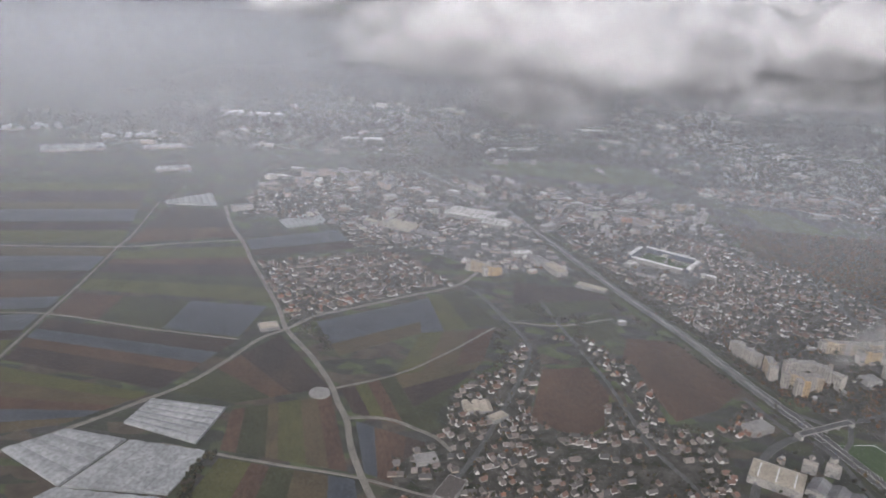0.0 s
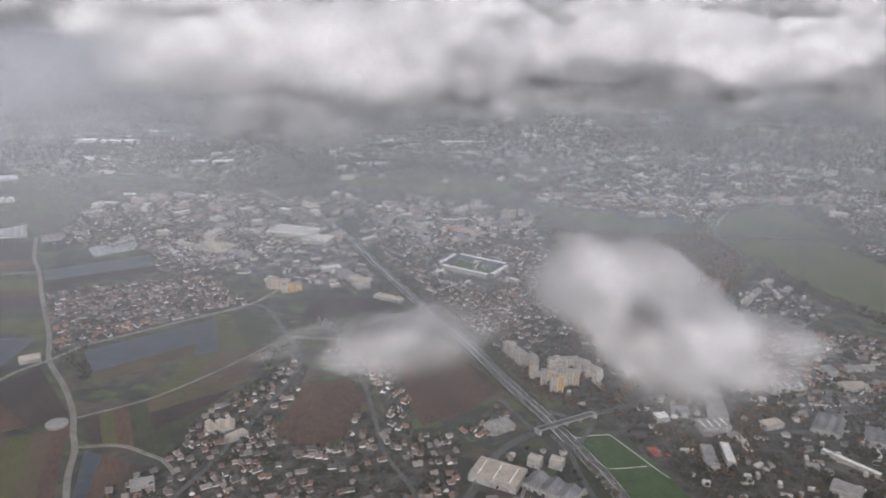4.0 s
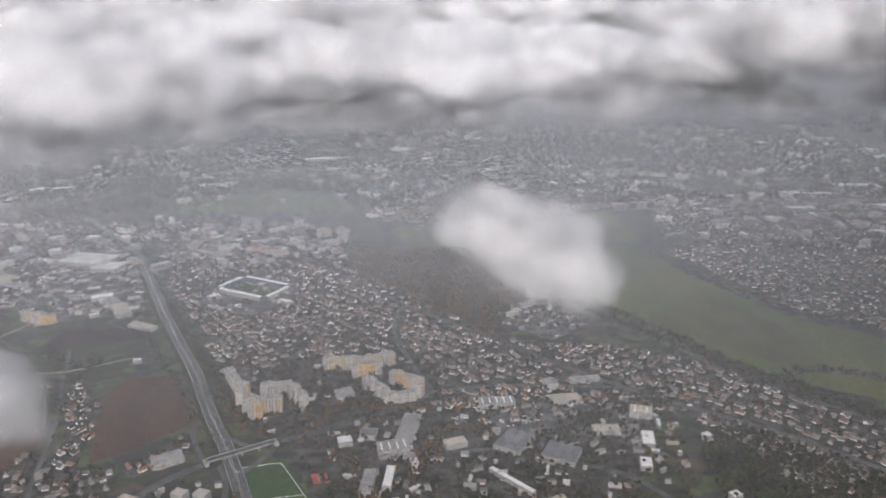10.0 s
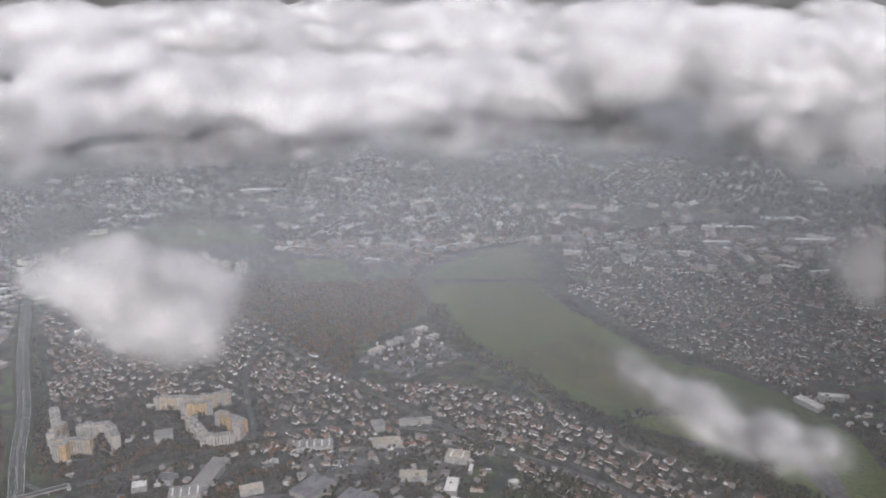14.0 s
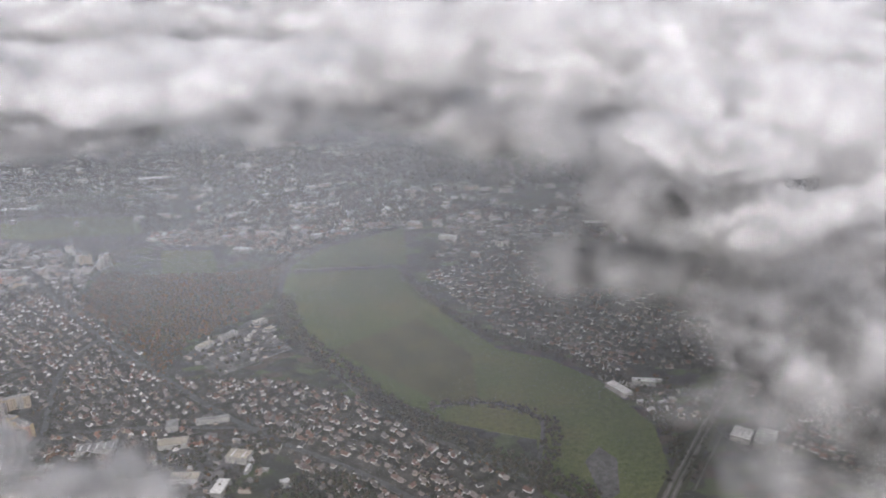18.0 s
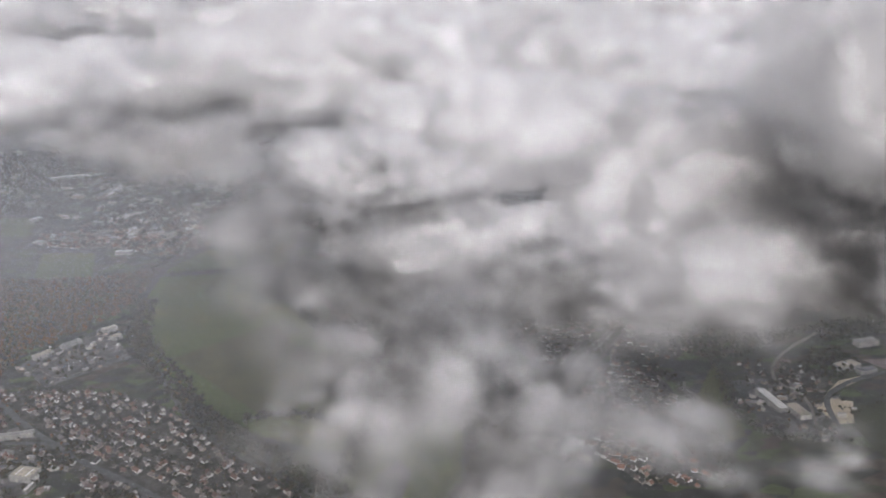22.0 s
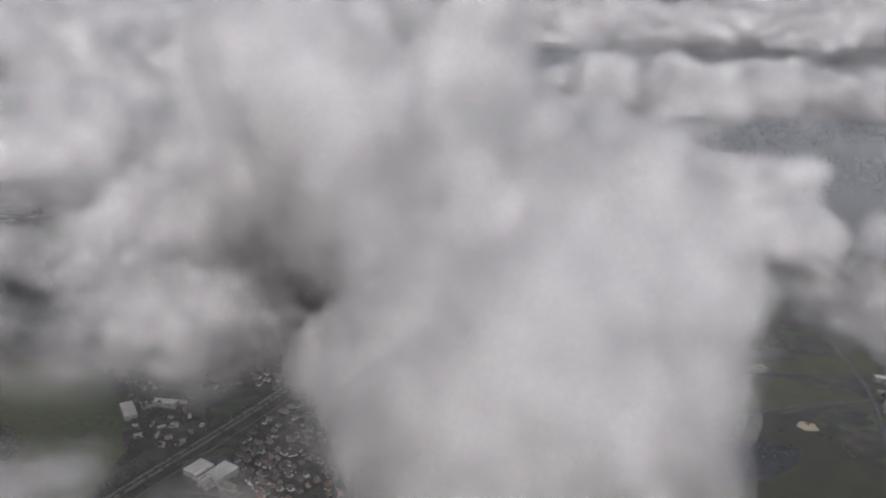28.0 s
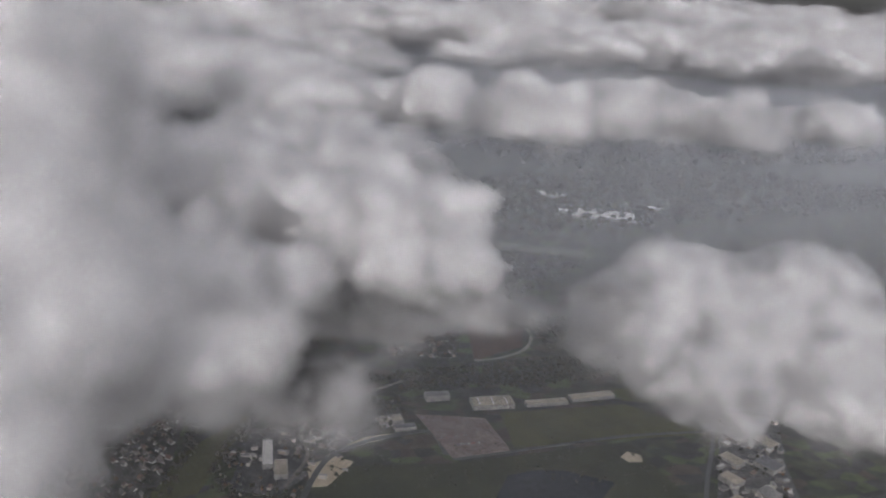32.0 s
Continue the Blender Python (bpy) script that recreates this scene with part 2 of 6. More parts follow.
WALL = mixed("rendered_walls", [(0.36, 0.345, 0.32), (0.15, 0.135, 0.115), (0.22, 0.19, 0.155), (0.44, 0.425, 0.4), (0.19, 0.17, 0.15)])
WALL_ONE = mixed("rendered_walls_of_houses", [(0.4, 0.385, 0.36), (0.18, 0.16, 0.14), (0.26, 0.22, 0.175), (0.46, 0.445, 0.42), (0.22, 0.2, 0.17)], island=False)
CREAM = paint("cream_render", (0.27, 0.215, 0.155), (0.33, 0.265, 0.195), 0.15, fine=1.5)
OCHRE = paint("ochre_render", (0.31, 0.215, 0.115), (0.36, 0.255, 0.14), 0.15, fine=1.5)
SALMON = paint("salmon_render", (0.32, 0.18, 0.13), (0.36, 0.21, 0.155), 0.15, fine=1.5)
PALE = paint("pale_render", (0.24, 0.22, 0.195), (0.31, 0.285, 0.255), 0.15, fine=1.5)
FLAT_ROOF = paint("gravel_flat_roof", (0.15, 0.146, 0.143), (0.225, 0.217, 0.21), 0.08, fine=0.8)
DARK_ROOF = paint("dark_sheet_roof", (0.1, 0.1, 0.105), (0.15, 0.15, 0.155), 0.08, fine=0.8)
WHITE_ROOF = paint("white_sheet_roof", (0.42, 0.415, 0.4), (0.55, 0.54, 0.52), 0.08, 0.6, fine=0.8)
SAND_ROOF = paint("sand_coloured_roof", (0.24, 0.215, 0.175), (0.33, 0.295, 0.245), 0.08, fine=0.8)
RED_SURFACE = paint("red_hard_court", (0.25, 0.06, 0.05), (0.32, 0.09, 0.07), 0.1, fine=0.8)
GLASS_DARK = paint("window_glass", (0.04, 0.045, 0.05), (0.07, 0.075, 0.08), 0.3, 0.15)
FILM = paint("greenhouse_film", (0.18, 0.186, 0.192), (0.252, 0.258, 0.264), 0.05, 0.4, fine=0.4, spread=0.07)
CONCRETE = paint("concrete", (0.16, 0.155, 0.145), (0.24, 0.23, 0.215), 0.2, fine=1.0)
STEEL = paint("rail_steel", (0.2, 0.19, 0.18), (0.28, 0.26, 0.24), 1.0, 0.5, metal=0.6)
SEATS = paint("stand_seats", (0.05, 0.06, 0.075), (0.08, 0.09, 0.11), 0.3, fine=2.0)
RUBBER = paint("tyre_rubber", (0.02, 0.02, 0.02), (0.03, 0.03, 0.03), 1.0)
CAR_PAINT = mixed("car_paint", [(0.7, 0.7, 0.7), (0.4, 0.41, 0.42), (0.05, 0.05, 0.055), (0.35, 0.04, 0.03), (0.06, 0.1, 0.25), (0.75, 0.75, 0.74)], 0.3, island=False)
WING_PAINT = paint("wing_grey_paint", (0.43, 0.435, 0.44), (0.48, 0.485, 0.49), 0.8, 0.35, fine=6.0, grit=0.03)
WING_WHITE = paint("wing_upper_paint", (0.66, 0.665, 0.67), (0.72, 0.725, 0.73), 0.8, 0.35, fine=6.0, grit=0.03)
WING_SPOILER = paint("spoiler_paint", (0.57, 0.575, 0.58), (0.63, 0.635, 0.64), 0.8, 0.35, fine=6.0, grit=0.03)
# dark for seams and wicks, and as painted shade in the flap gap
WING_DARK = paint("dark_metal_and_gap_shade", (0.06, 0.06, 0.065), (0.09, 0.09, 0.095), 2.0, 0.5, grit=0.03)
TIP_RED = paint("red_wing_tip_paint", (0.45, 0.03, 0.05), (0.5, 0.04, 0.06), 1.0, 0.35)

CLOUD_BODY = mist("cloud_body", (0.93, 0.93, 0.94), 0.12, 0.045, 1.0, share=0.42)
CLOUD_EDGE = billow("cloud_fringe", (0.95, 0.95, 0.96), 0.14, 0.05, share=0.48)
CLOUD_SOFT = mist("soft_cloud_body", (0.91, 0.91, 0.92), 0.115, 0.045, 1.0, share=0.45)
CLOUD_SHEER = mist("sheer_cloud_body", (0.87, 0.87, 0.88), 0.07, 0.06, 1.0, share=0.45)
CLOUD_THIN = billow("thin_cloud_body", (0.95, 0.95, 0.96), 0.16, 0.045, share=0.48)
MIST = billow("thin_mist", (0.95, 0.95, 0.96), 0.15, 0.03, share=0.48)
CLOUD_FAR = mist("far_cloud_body", (0.93, 0.93, 0.94), 0.13, 0.014, 1.0, share=0.42)
CLOUD_FAR_EDGE = billow("far_cloud_fringe", (0.95, 0.95, 0.96), 0.2, 0.016, share=0.48)
# sheet tints that imitate haze, denser for the farther sheets
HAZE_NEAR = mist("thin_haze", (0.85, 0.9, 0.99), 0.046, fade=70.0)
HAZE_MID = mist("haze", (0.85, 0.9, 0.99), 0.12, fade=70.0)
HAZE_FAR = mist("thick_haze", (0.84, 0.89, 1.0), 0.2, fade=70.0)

# far land: a patchwork of fields, woods and built-up patches
LAND, n, l = nodes_of("open_land")
vor, mp, ramp, tex = n.new("ShaderNodeTexVoronoi"), n.new("ShaderNodeMapping"), n.new("ShaderNodeValToRGB"), n.new("ShaderNodeTexNoise")
geo = n.new("ShaderNodeNewGeometry")
mp.inputs["Scale"].default_value, mp.inputs["Rotation"].default_value = (0.011, 0.02, 0.001), (0, 0, 0.5)
l.new(geo.outputs["Position"], mp.inputs["Vector"])
l.new(mp.outputs[0], vor.inputs["Vector"])
sepc = n.new("ShaderNodeSeparateColor")
l.new(vor.outputs["Color"], sepc.inputs[0])
ramp.color_ramp.interpolation = "CONSTANT"
for i, c in enumerate([(0.0358, 0.039, 0.0215), (0.0488, 0.039, 0.0292), (0.026, 0.0312, 0.0195), (0.0455, 0.0553, 0.0247), (0.0325, 0.0325, 0.0292), (0.0228, 0.026, 0.0182)]):
    e = ramp.color_ramp.elements[i] if i < 2 else ramp.color_ramp.elements.new(i / 6)
    e.position, e.color = i / 6, (*c, 1)
l.new(sepc.outputs[0], ramp.inputs["Fac"])
tex.inputs["Scale"].default_value, tex.inputs["Detail"].default_value = 0.08, 6
l.new(geo.outputs["Position"], tex.inputs["Vector"])
mr, hsv = n.new("ShaderNodeMapRange"), n.new("ShaderNodeHueSaturation")
mr.inputs["From Min"].default_value, mr.inputs["From Max"].default_value = 0.3, 0.7
mr.inputs["To Min"].default_value, mr.inputs["To Max"].default_value = 0.6, 1.4
l.new(tex.outputs["Fac"], mr.inputs["Value"])
l.new(ramp.outputs[0], hsv.inputs["Color"])
l.new(mr.outputs[0], hsv.inputs["Value"])
l.new(hsv.outputs[0], n["Principled BSDF"].inputs["Base Color"])
n["Principled BSDF"].inputs["Roughness"].default_value = 0.95


# ---- mesh helpers ----
def mesh_of(name, verts, faces, mats, slots=None, smooth=False):
    me = bpy.data.meshes.new(name)
    me.from_pydata(verts, [], faces)
    for m in mats if isinstance(mats, (list, tuple)) else [mats]:
        me.materials.append(m)
    if slots is not None:
        me.polygons.foreach_set("material_index", np.asarray(slots, dtype=np.int32))
    if smooth:
        me.polygons.foreach_set("use_smooth", np.ones(len(me.polygons), dtype=bool))
    me.update()
    return me


def part(name, bm, material, parent, label=""):
    """Links a bmesh as one mesh object under a thing or a part."""
    me = bpy.data.meshes.new(name)
    bm.to_mesh(me)
    bm.free()
    me.materials.append(material)
    return hang(name, me, parent, label)


def hang(name, me, parent, label="", m=None):
    ob = new(name, me)
    ob.parent = parent
    if m is not None:
        ob.matrix_basis = m
    if label:
        ob["label"] = label
    return ob


def empty_thing(name, x, y, z, turn, label, category, group=""):
    ob = new(name)
    ob.matrix_basis = pose(x, y, z, 0, 0, turn)
    return tagged(ob, label, category, group)


def box(bm, x0, x1, y0, y1, z0, z1, bevel=0.0):
    v = [bm.verts.new(p) for p in ((x0, y0, z0), (x1, y0, z0), (x1, y1, z0), (x0, y1, z0), (x0, y0, z1), (x1, y0, z1), (x1, y1, z1), (x0, y1, z1))]
    fs = [bm.faces.new([v[i] for i in f]) for f in ((3, 2, 1, 0), (4, 5, 6, 7), (0, 1, 5, 4), (1, 2, 6, 5), (2, 3, 7, 6), (3, 0, 4, 7))]
    if bevel:
        es = list({e for f in fs for e in f.edges})
        bmesh.ops.bevel(bm, geom=es, offset=bevel, segments=1, affect="EDGES")
    return bm


def boxes(*bs, bevel=0.0):
    bm = bmesh.new()
    for b in bs:
        box(bm, *b, bevel=bevel)
    return bm


def prism(bm, pts, z0, z1):
    lo, hi = [bm.verts.new((x, y, z0)) for x, y in pts], [bm.verts.new((x, y, z1)) for x, y in pts]
    k = len(pts)
    bm.faces.new(hi)
    bm.faces.new(lo[::-1])
    for i in range(k):
        bm.faces.new((lo[i], lo[(i + 1) % k], hi[(i + 1) % k], hi[i]))
    bmesh.ops.recalc_face_normals(bm, faces=bm.faces[:])
    return bm


LEVEL = [0.06]


def plot(name, pts, material, label, category="field", kind="structure", z=None):
    """A flat piece of ground with a low edge."""
    if z is None:
        LEVEL[0] += 0.0012
        z = LEVEL[0]
    bm = prism(bmesh.new(), pts, -0.5, z)
    me = bpy.data.meshes.new(name)
    bm.to_mesh(me)
    bm.free()
    me.materials.append(material)
    return tagged(new(name, me), label, category, kind=kind)


def bilerp(q, u, v):
    (ax, ay), (bx, by), (cx, cy), (dx, dy) = q
    return ((ax * (1 - u) + bx * u) * (1 - v) + (dx * (1 - u) + cx * u) * v, (ay * (1 - u) + by * u) * (1 - v) + (dy * (1 - u) + cy * u) * v)


def strips(q, mats, across=True, label="narrow strips of ploughed and planted field"):
    """A field cut into strips, one material each."""
    k = len(mats)
    rnd = random.Random(int(q[0][0] * 7 + q[0][1]))
    cuts = [0.0] + sorted(min(0.97, max(0.03, (i + rnd.uniform(-0.25, 0.25)) / k)) for i in range(1, k)) + [1.0]
    for i, m in enumerate(mats):
        a, b = cuts[i], cuts[i + 1]
        c = [(0, a), (1, a), (1, b), (0, b)] if across else [(a, 0), (b, 0), (b, 1), (a, 1)]
        plot("field", [bilerp(q, u, v) for u, v in c], m, m.name.replace("_", " ") + " in a narrow strip of farmland")


def smooth_line(pts, step=8.0):
    out = []
    p = [Vector(q) for q in pts]
    p = [2 * p[0] - p[1]] + p + [2 * p[-1] - p[-2]]
    for i in range(1, len(p) - 2):
        k = max(2, int((p[i + 1] - p[i]).length / step))
        for j in range(k):
            t = j / k
            out.append(0.5 * (2 * p[i] + (p[i + 1] - p[i - 1]) * t + (2 * p[i - 1] - 5 * p[i] + 4 * p[i + 1] - p[i + 2]) * t * t + (3 * p[i] - p[i - 1] - 3 * p[i + 1] + p[i + 2]) * t ** 3))
    out.append(p[-2])
    return out


def sides(line):
    res = []
    for i, c in enumerate(line):
        d = (line[min(i + 1, len(line) - 1)] - line[max(i - 1, 0)]).normalized()
        res.append((c, Vector((-d.y, d.x))))
    return res


def ribbon(bm, pts, width, z, shift=0.0, depth=0.6):
    rows = []
    for c, nrm in sides(smooth_line(pts)):
        a, b = c + nrm * (shift + width / 2), c + nrm * (shift - width / 2)
        rows.append([bm.verts.new((a.x, a.y, z - depth)), bm.verts.new((a.x, a.y, z)), bm.verts.new((b.x, b.y, z)), bm.verts.new((b.x, b.y, z - depth))])
    for r, s in zip(rows, rows[1:]):
        for i in range(3):
            bm.faces.new((r[i], r[i + 1], s[i + 1], s[i]))
    bmesh.ops.recalc_face_normals(bm, faces=bm.faces[:])
    return bm


NEAR_WAY = {}


def remember(pts, width):
    for c in smooth_line(pts, 3.0):
        NEAR_WAY.setdefault((int(c.x // 12), int(c.y // 12)), []).append((c.x, c.y, width / 2))


def on_way(x, y, margin):
    i, j = int(x // 12), int(y // 12)
    for a in (i - 1, i, i + 1):
        for b in (j - 1, j, j + 1):
            for px, py, w in NEAR_WAY.get((a, b), ()):
                if (px - x) ** 2 + (py - y) ** 2 < (w + margin) ** 2:
                    return True
    return False


def way(name, pts, width, material, label, z=0.32, category="road"):
    remember(pts, width)
    LEVEL[0] += 0.001
    me = bpy.data.meshes.new(name)
    bm = ribbon(bmesh.new(), pts, width, z + LEVEL[0] - 0.06)
    bm.to_mesh(me)
    bm.free()
    me.materials.append(material)
    return tagged(new(name, me), label, category, kind="structure")


def inside(x, y, poly):
    res, j = False, len(poly) - 1
    for i in range(len(poly)):
        (xi, yi), (xj, yj) = poly[i], poly[j]
        if (yi > y) != (yj > y) and x < (xj - xi) * (y - yi) / (yj - yi) + xi:
            res = not res
        j = i
    return res


def scatter(name, kinds, items, label, category):
    """Many small pieces in one mesh. kinds: (verts, faces, slots, materials); items: (kind, x, y, z, turn, sx, sy, sz)."""
    V, F, S, base = [], [], [], 0
    mats = kinds[0][3]
    for k, x, y, z, a, sx, sy, sz in items:
        v, f, s, _ = kinds[k]
        c, d = math.cos(a), math.sin(a)
        px, py = v[:, 0] * sx, v[:, 1] * sy
        V.append(np.column_stack((px * c - py * d + x, px * d + py * c + y, v[:, 2] * sz + z)))
        F.extend([tuple(i + base for i in q) for q in f])
        S.extend(s)
        base += len(v)
    if not V:
        return None
    me = mesh_of(name, np.concatenate(V).tolist(), F, mats, S)
    return tagged(new(name, me), label, category, kind="stuff")


# ---- ground ----
me = mesh_of("ground", [(-4200, -700, 0), (5200, -700, 0), (5200, 4900, 0), (-4200, 4900, 0)], [(0, 1, 2, 3)], LAND)
tagged(new("ground", me), "flat green and brown farmland reaching the hazy horizon", "ground", kind="structure")

# haze over the land, imitated by upright see-through sheets tinted pale blue
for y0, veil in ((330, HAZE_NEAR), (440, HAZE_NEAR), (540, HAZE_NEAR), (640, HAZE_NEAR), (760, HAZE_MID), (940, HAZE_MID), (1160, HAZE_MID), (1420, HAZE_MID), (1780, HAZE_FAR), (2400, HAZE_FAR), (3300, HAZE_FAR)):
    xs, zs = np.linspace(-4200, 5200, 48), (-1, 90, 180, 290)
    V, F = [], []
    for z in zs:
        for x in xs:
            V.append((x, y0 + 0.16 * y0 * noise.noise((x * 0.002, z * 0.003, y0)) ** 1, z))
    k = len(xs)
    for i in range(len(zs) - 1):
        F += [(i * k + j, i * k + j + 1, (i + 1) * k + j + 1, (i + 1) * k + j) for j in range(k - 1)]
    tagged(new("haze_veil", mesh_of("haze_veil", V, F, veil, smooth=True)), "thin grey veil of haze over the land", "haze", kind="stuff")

# ---- farmland ----
A, B, C, D, E, S = SOIL, CROP, FALLOW, CROP_DARK, SOIL_DARK, SLATE
strips([(-757, 967), (-572, 1020), (-503, 752), (-616, 727)], [D, B, E, C, S, E, B])
strips([(-503, 887), (-435, 887), (-394, 794), (-498, 753)], [E, E, A])
strips([(-612, 714), (-503, 735), (-494, 588), (-560, 570)], [C, S, E, A, S])
strips([(-493, 728), (-381, 769), (-312, 630), (-489, 630)], [B, A, E, D, B], label="")
strips([(-488, 622), (-318, 622), (-325, 560), (-486, 575)], [A, D, S], across=False)
strips([(-484, 568), (-325, 553), (-355, 473), (-480, 497)], [E, S, A, E])
strips([(-478, 488), (-360, 466), (-396, 425), (-450, 398)], [B, C, A, S, C])
strips([(-560, 560), (-494, 575), (-488, 505), (-560, 470)], [S, E, B])
strips([(-560, 468), (-489, 500), (-452, 396), (-560, 360)], [B, S, C, B])
strips([(-345, 472), (-294, 570), (-240, 492), (-300, 462)], [D, A, E], across=False)
strips([(-299, 454), (-237, 482), (-212, 396), (-293, 408)], [A, D, C, B, C, A], across=False)
strips([(-291, 400), (-207, 389), (-195, 340), (-300, 335)], [B, A, D, C, S], across=False)
strips([(-383, 787), (-285, 849), (-257, 790), (-361, 742)], [S, E])
strips([(-270, 598), (-188, 658), (-180, 591), (-241, 541)], [S, S, C])
strips([(-188, 658), (-152, 692), (-113, 619), (-180, 591)], [S, B, D], across=False)
strips([(-180, 591), (-118, 611), (-129, 549), (-195, 516)], [B, C, A], across=False)
strips([(-195, 516), (-129, 549), (-154, 494), (-166, 445)], [C, E, D])
strips([(-231, 490), (-195, 516), (-167, 446), (-218, 460)], [E, B, A, D], across=False)
strips([(-215, 451), (-167, 432), (-171, 384), (-202, 396)], [S, A, E], across=False)
strips([(-96, 718), (-19, 718), (6, 676), (-101, 630)], [E, D])
strips([(-100, 624), (-60, 622), (-12, 664), (0, 640)], [B, D])
plot("field", [(-60, 620), (-12, 645), (-10, 612), (-48, 590)], D, "dark green pasture beside the village")
plot("field", [(-5, 609), (34, 610), (70, 534), (40, 500), (6, 480), (-17, 566)], A, "large bare brown ploughed field beside the motorway")
plot("field", [(-83, 542), (-46, 552), (-36, 510), (-44, 470), (-64, 451), (-97, 468)], A, "bare brown ploughed field within the village")
plot("field", [(-36, 512), (-30, 480), (-50, 452), (-60, 452), (-44, 472)], B, "green strip of grass beside the brown field")
plot("field", [(1174, 766), (1238, 765), (1223, 714), (1166, 682)], A, "brown ploughed field inside a curving lane")
plot("field", [(1020, 505), (1115, 505), (1270, 530), (1290, 440), (1200, 330), (1000, 330)], CROP_DARK, "rough olive grass with sandy hollows")
plot("field", [(1170, 580), (1290, 592), (1350, 540), (1170, 525)], CROP, "flat green grass beside the halls")
plot("field", [(898, 510), (964, 598), (930, 476), (897, 465)], CROP, "narrow green field between the houses")
plot("field", [(1290, 620), (1420, 640), (1390, 585), (1290, 598)], CROP, "green field before the estate")

# the flood meadow, its river and ditches
plot("meadow", [(410, 932), (546, 933), (568, 834), (588, 768), (626, 672), (671, 640), (704, 588), (720, 510), (706, 441), (640, 360), (600, 380), (625, 504), (560, 540), (509, 600), (462, 670), (430, 745), (408, 849)], MEADOW, "broad green flood meadow with faint mowing marks", "meadow")
plot("meadow", [(416, 1004), (569, 1125), (560, 945), (412, 945)], MEADOW, "green upper meadow at the town's edge", "meadow")
plot("meadow", [(590, 560), (560, 572), (470, 692), (560, 760), (600, 660)], CROP, "paler patch of mown meadow", "meadow")
plot("meadow", [(227, 1061), (298, 1050), (324, 946), (252, 957)], MEADOW, "small green field within the wood", "meadow")
plot("meadow", [(-120, 1230), (25, 1283), (147, 1262), (181, 1159), (24, 1148), (-90, 1180)], MEADOW, "green park lawn before dark woods", "meadow")
plot("meadow", [(760, 1800), (1000, 1900), (1100, 1700), (860, 1600)], MEADOW, "far pale green field", "meadow")
way("river", [(566, 1132), (481, 1077), (417, 978), (405, 910), (409, 830), (419, 761), (436, 714), (480, 626), (504, 575), (542, 524), (577, 487), (617, 444), (650, 380), (670, 300)], 5, WATER, "pale grey river winding past the meadow", 0.25, "river")
way("creek", [(550, 566), (598, 566), (634, 537), (624, 488), (609, 445), (600, 380)], 3.5, WATER, "narrow creek crossing the meadow", 0.25, "creek")
plot("pond", [(652, 470), (668, 488), (676, 470), (664, 430), (650, 420)], WATER, "small grey pond in the meadow", "pond", z=0.3)
plot("pond", [(1156, 487), (1180, 493), (1203, 491), (1237, 474), (1220, 455), (1193, 441), (1150, 436), (1135, 450)], POND, "dark still pond in rough grass", "pond", z=0.3)

# ---- roads ----
way("road", [(-440, 902), (-411, 830), (-383, 778), (-354, 715), (-310, 626), (-291, 580), (-262, 537), (-240, 497), (-230, 471), (-221, 451), (-214, 422), (-203, 392), (-185, 350), (-170, 300)], 4.2, LANE, "pale country road winding between the fields")
way("road", [(-291, 580), (-308, 559), (-323, 519), (-340, 482), (-361, 456), (-376, 437), (-390, 421), (-419, 390), (-450, 360)], 3.2, LANE, "pale farm road beside the greenhouses")
way("lane", [(-520, 895), (-504, 789), (-501, 740), (-493, 651), (-489, 582), (-484, 504), (-480, 440)], 2.4, LANE, "straight pale farm lane")
way("lane", [(-700, 700), (-612, 720), (-501, 740), (-440, 765), (-389, 786)], 2.2, LANE, "straight pale farm lane")
way("lane", [(-560, 565), (-489, 576), (-400, 563), (-325, 556)], 1.8, LANE, "thin farm track between fields")
way("lane", [(-222, 454), (-205, 457), (-189, 455), (-175, 447), (-161, 439), (-150, 424)], 2.8, LANE, "curving pale lane to the village")
way("lane", [(-330, 410), (-291, 403), (-251, 397), (-206, 391), (-168, 380), (-140, 374)], 1.8, LANE, "thin farm track between fields")
way("lane", [(-235, 492), (-195, 517), (-160, 555), (-118, 612)], 1.6, LANE, "thin farm track between fields")
way("road", [(-152, 702), (-135, 691), (-106, 626), (-91, 584), (-96, 545), (-109, 500), (-124, 454), (-136, 420), (-160, 370)], 3.6, ASPHALT, "grey village street with houses on both sides")
way("lane", [(-106, 626), (-61, 625), (-10, 648)], 1.8, LANE, "white gravel lane across the pasture")
way("road", [(-72, 669), (-54, 601), (-36, 536), (-27, 488), (-20, 447), (0, 400), (5, 350)], 3.0, ASPHALT, "grey village street with houses on both sides")
way("road", [(-291, 580), (-272, 609), (-246, 629), (-198, 666), (-152, 702), (-120, 760), (-60, 830)], 3.4, LANE, "pale road round the housing estate")
way("road", [(84, 984), (170, 849), (258, 726), (318, 655), (373, 588), (429, 531), (500, 470), (560, 400)], 5.0, ASPHALT, "straight grey avenue lined with trees")
way("road", [(142, 500), (175, 514), (222, 538), (246, 560), (236, 610), (222, 680), (230, 740), (246, 760)], 4.5, ASPHALT, "grey street climbing through the suburb")
way("road", [(246, 560), (300, 566), (360, 560), (430, 548)], 3.5, ASPHALT, "grey street between works and houses")
way("road", [(250, 470), (290, 470), (330, 452), (370, 430), (400, 380)], 4.0, ASPHALT, "grey service road between industrial sheds")
way("road", [(1000, 460), (1019, 513), (1047, 536), (1080, 548), (1106, 550), (1113, 516)], 4.5, ASPHALT, "grey road bending towards the halls")
way("road", [(1117, 510), (1166, 519), (1270, 538), (1351, 543)], 2.6, ASPHALT, "grey track along the grass")
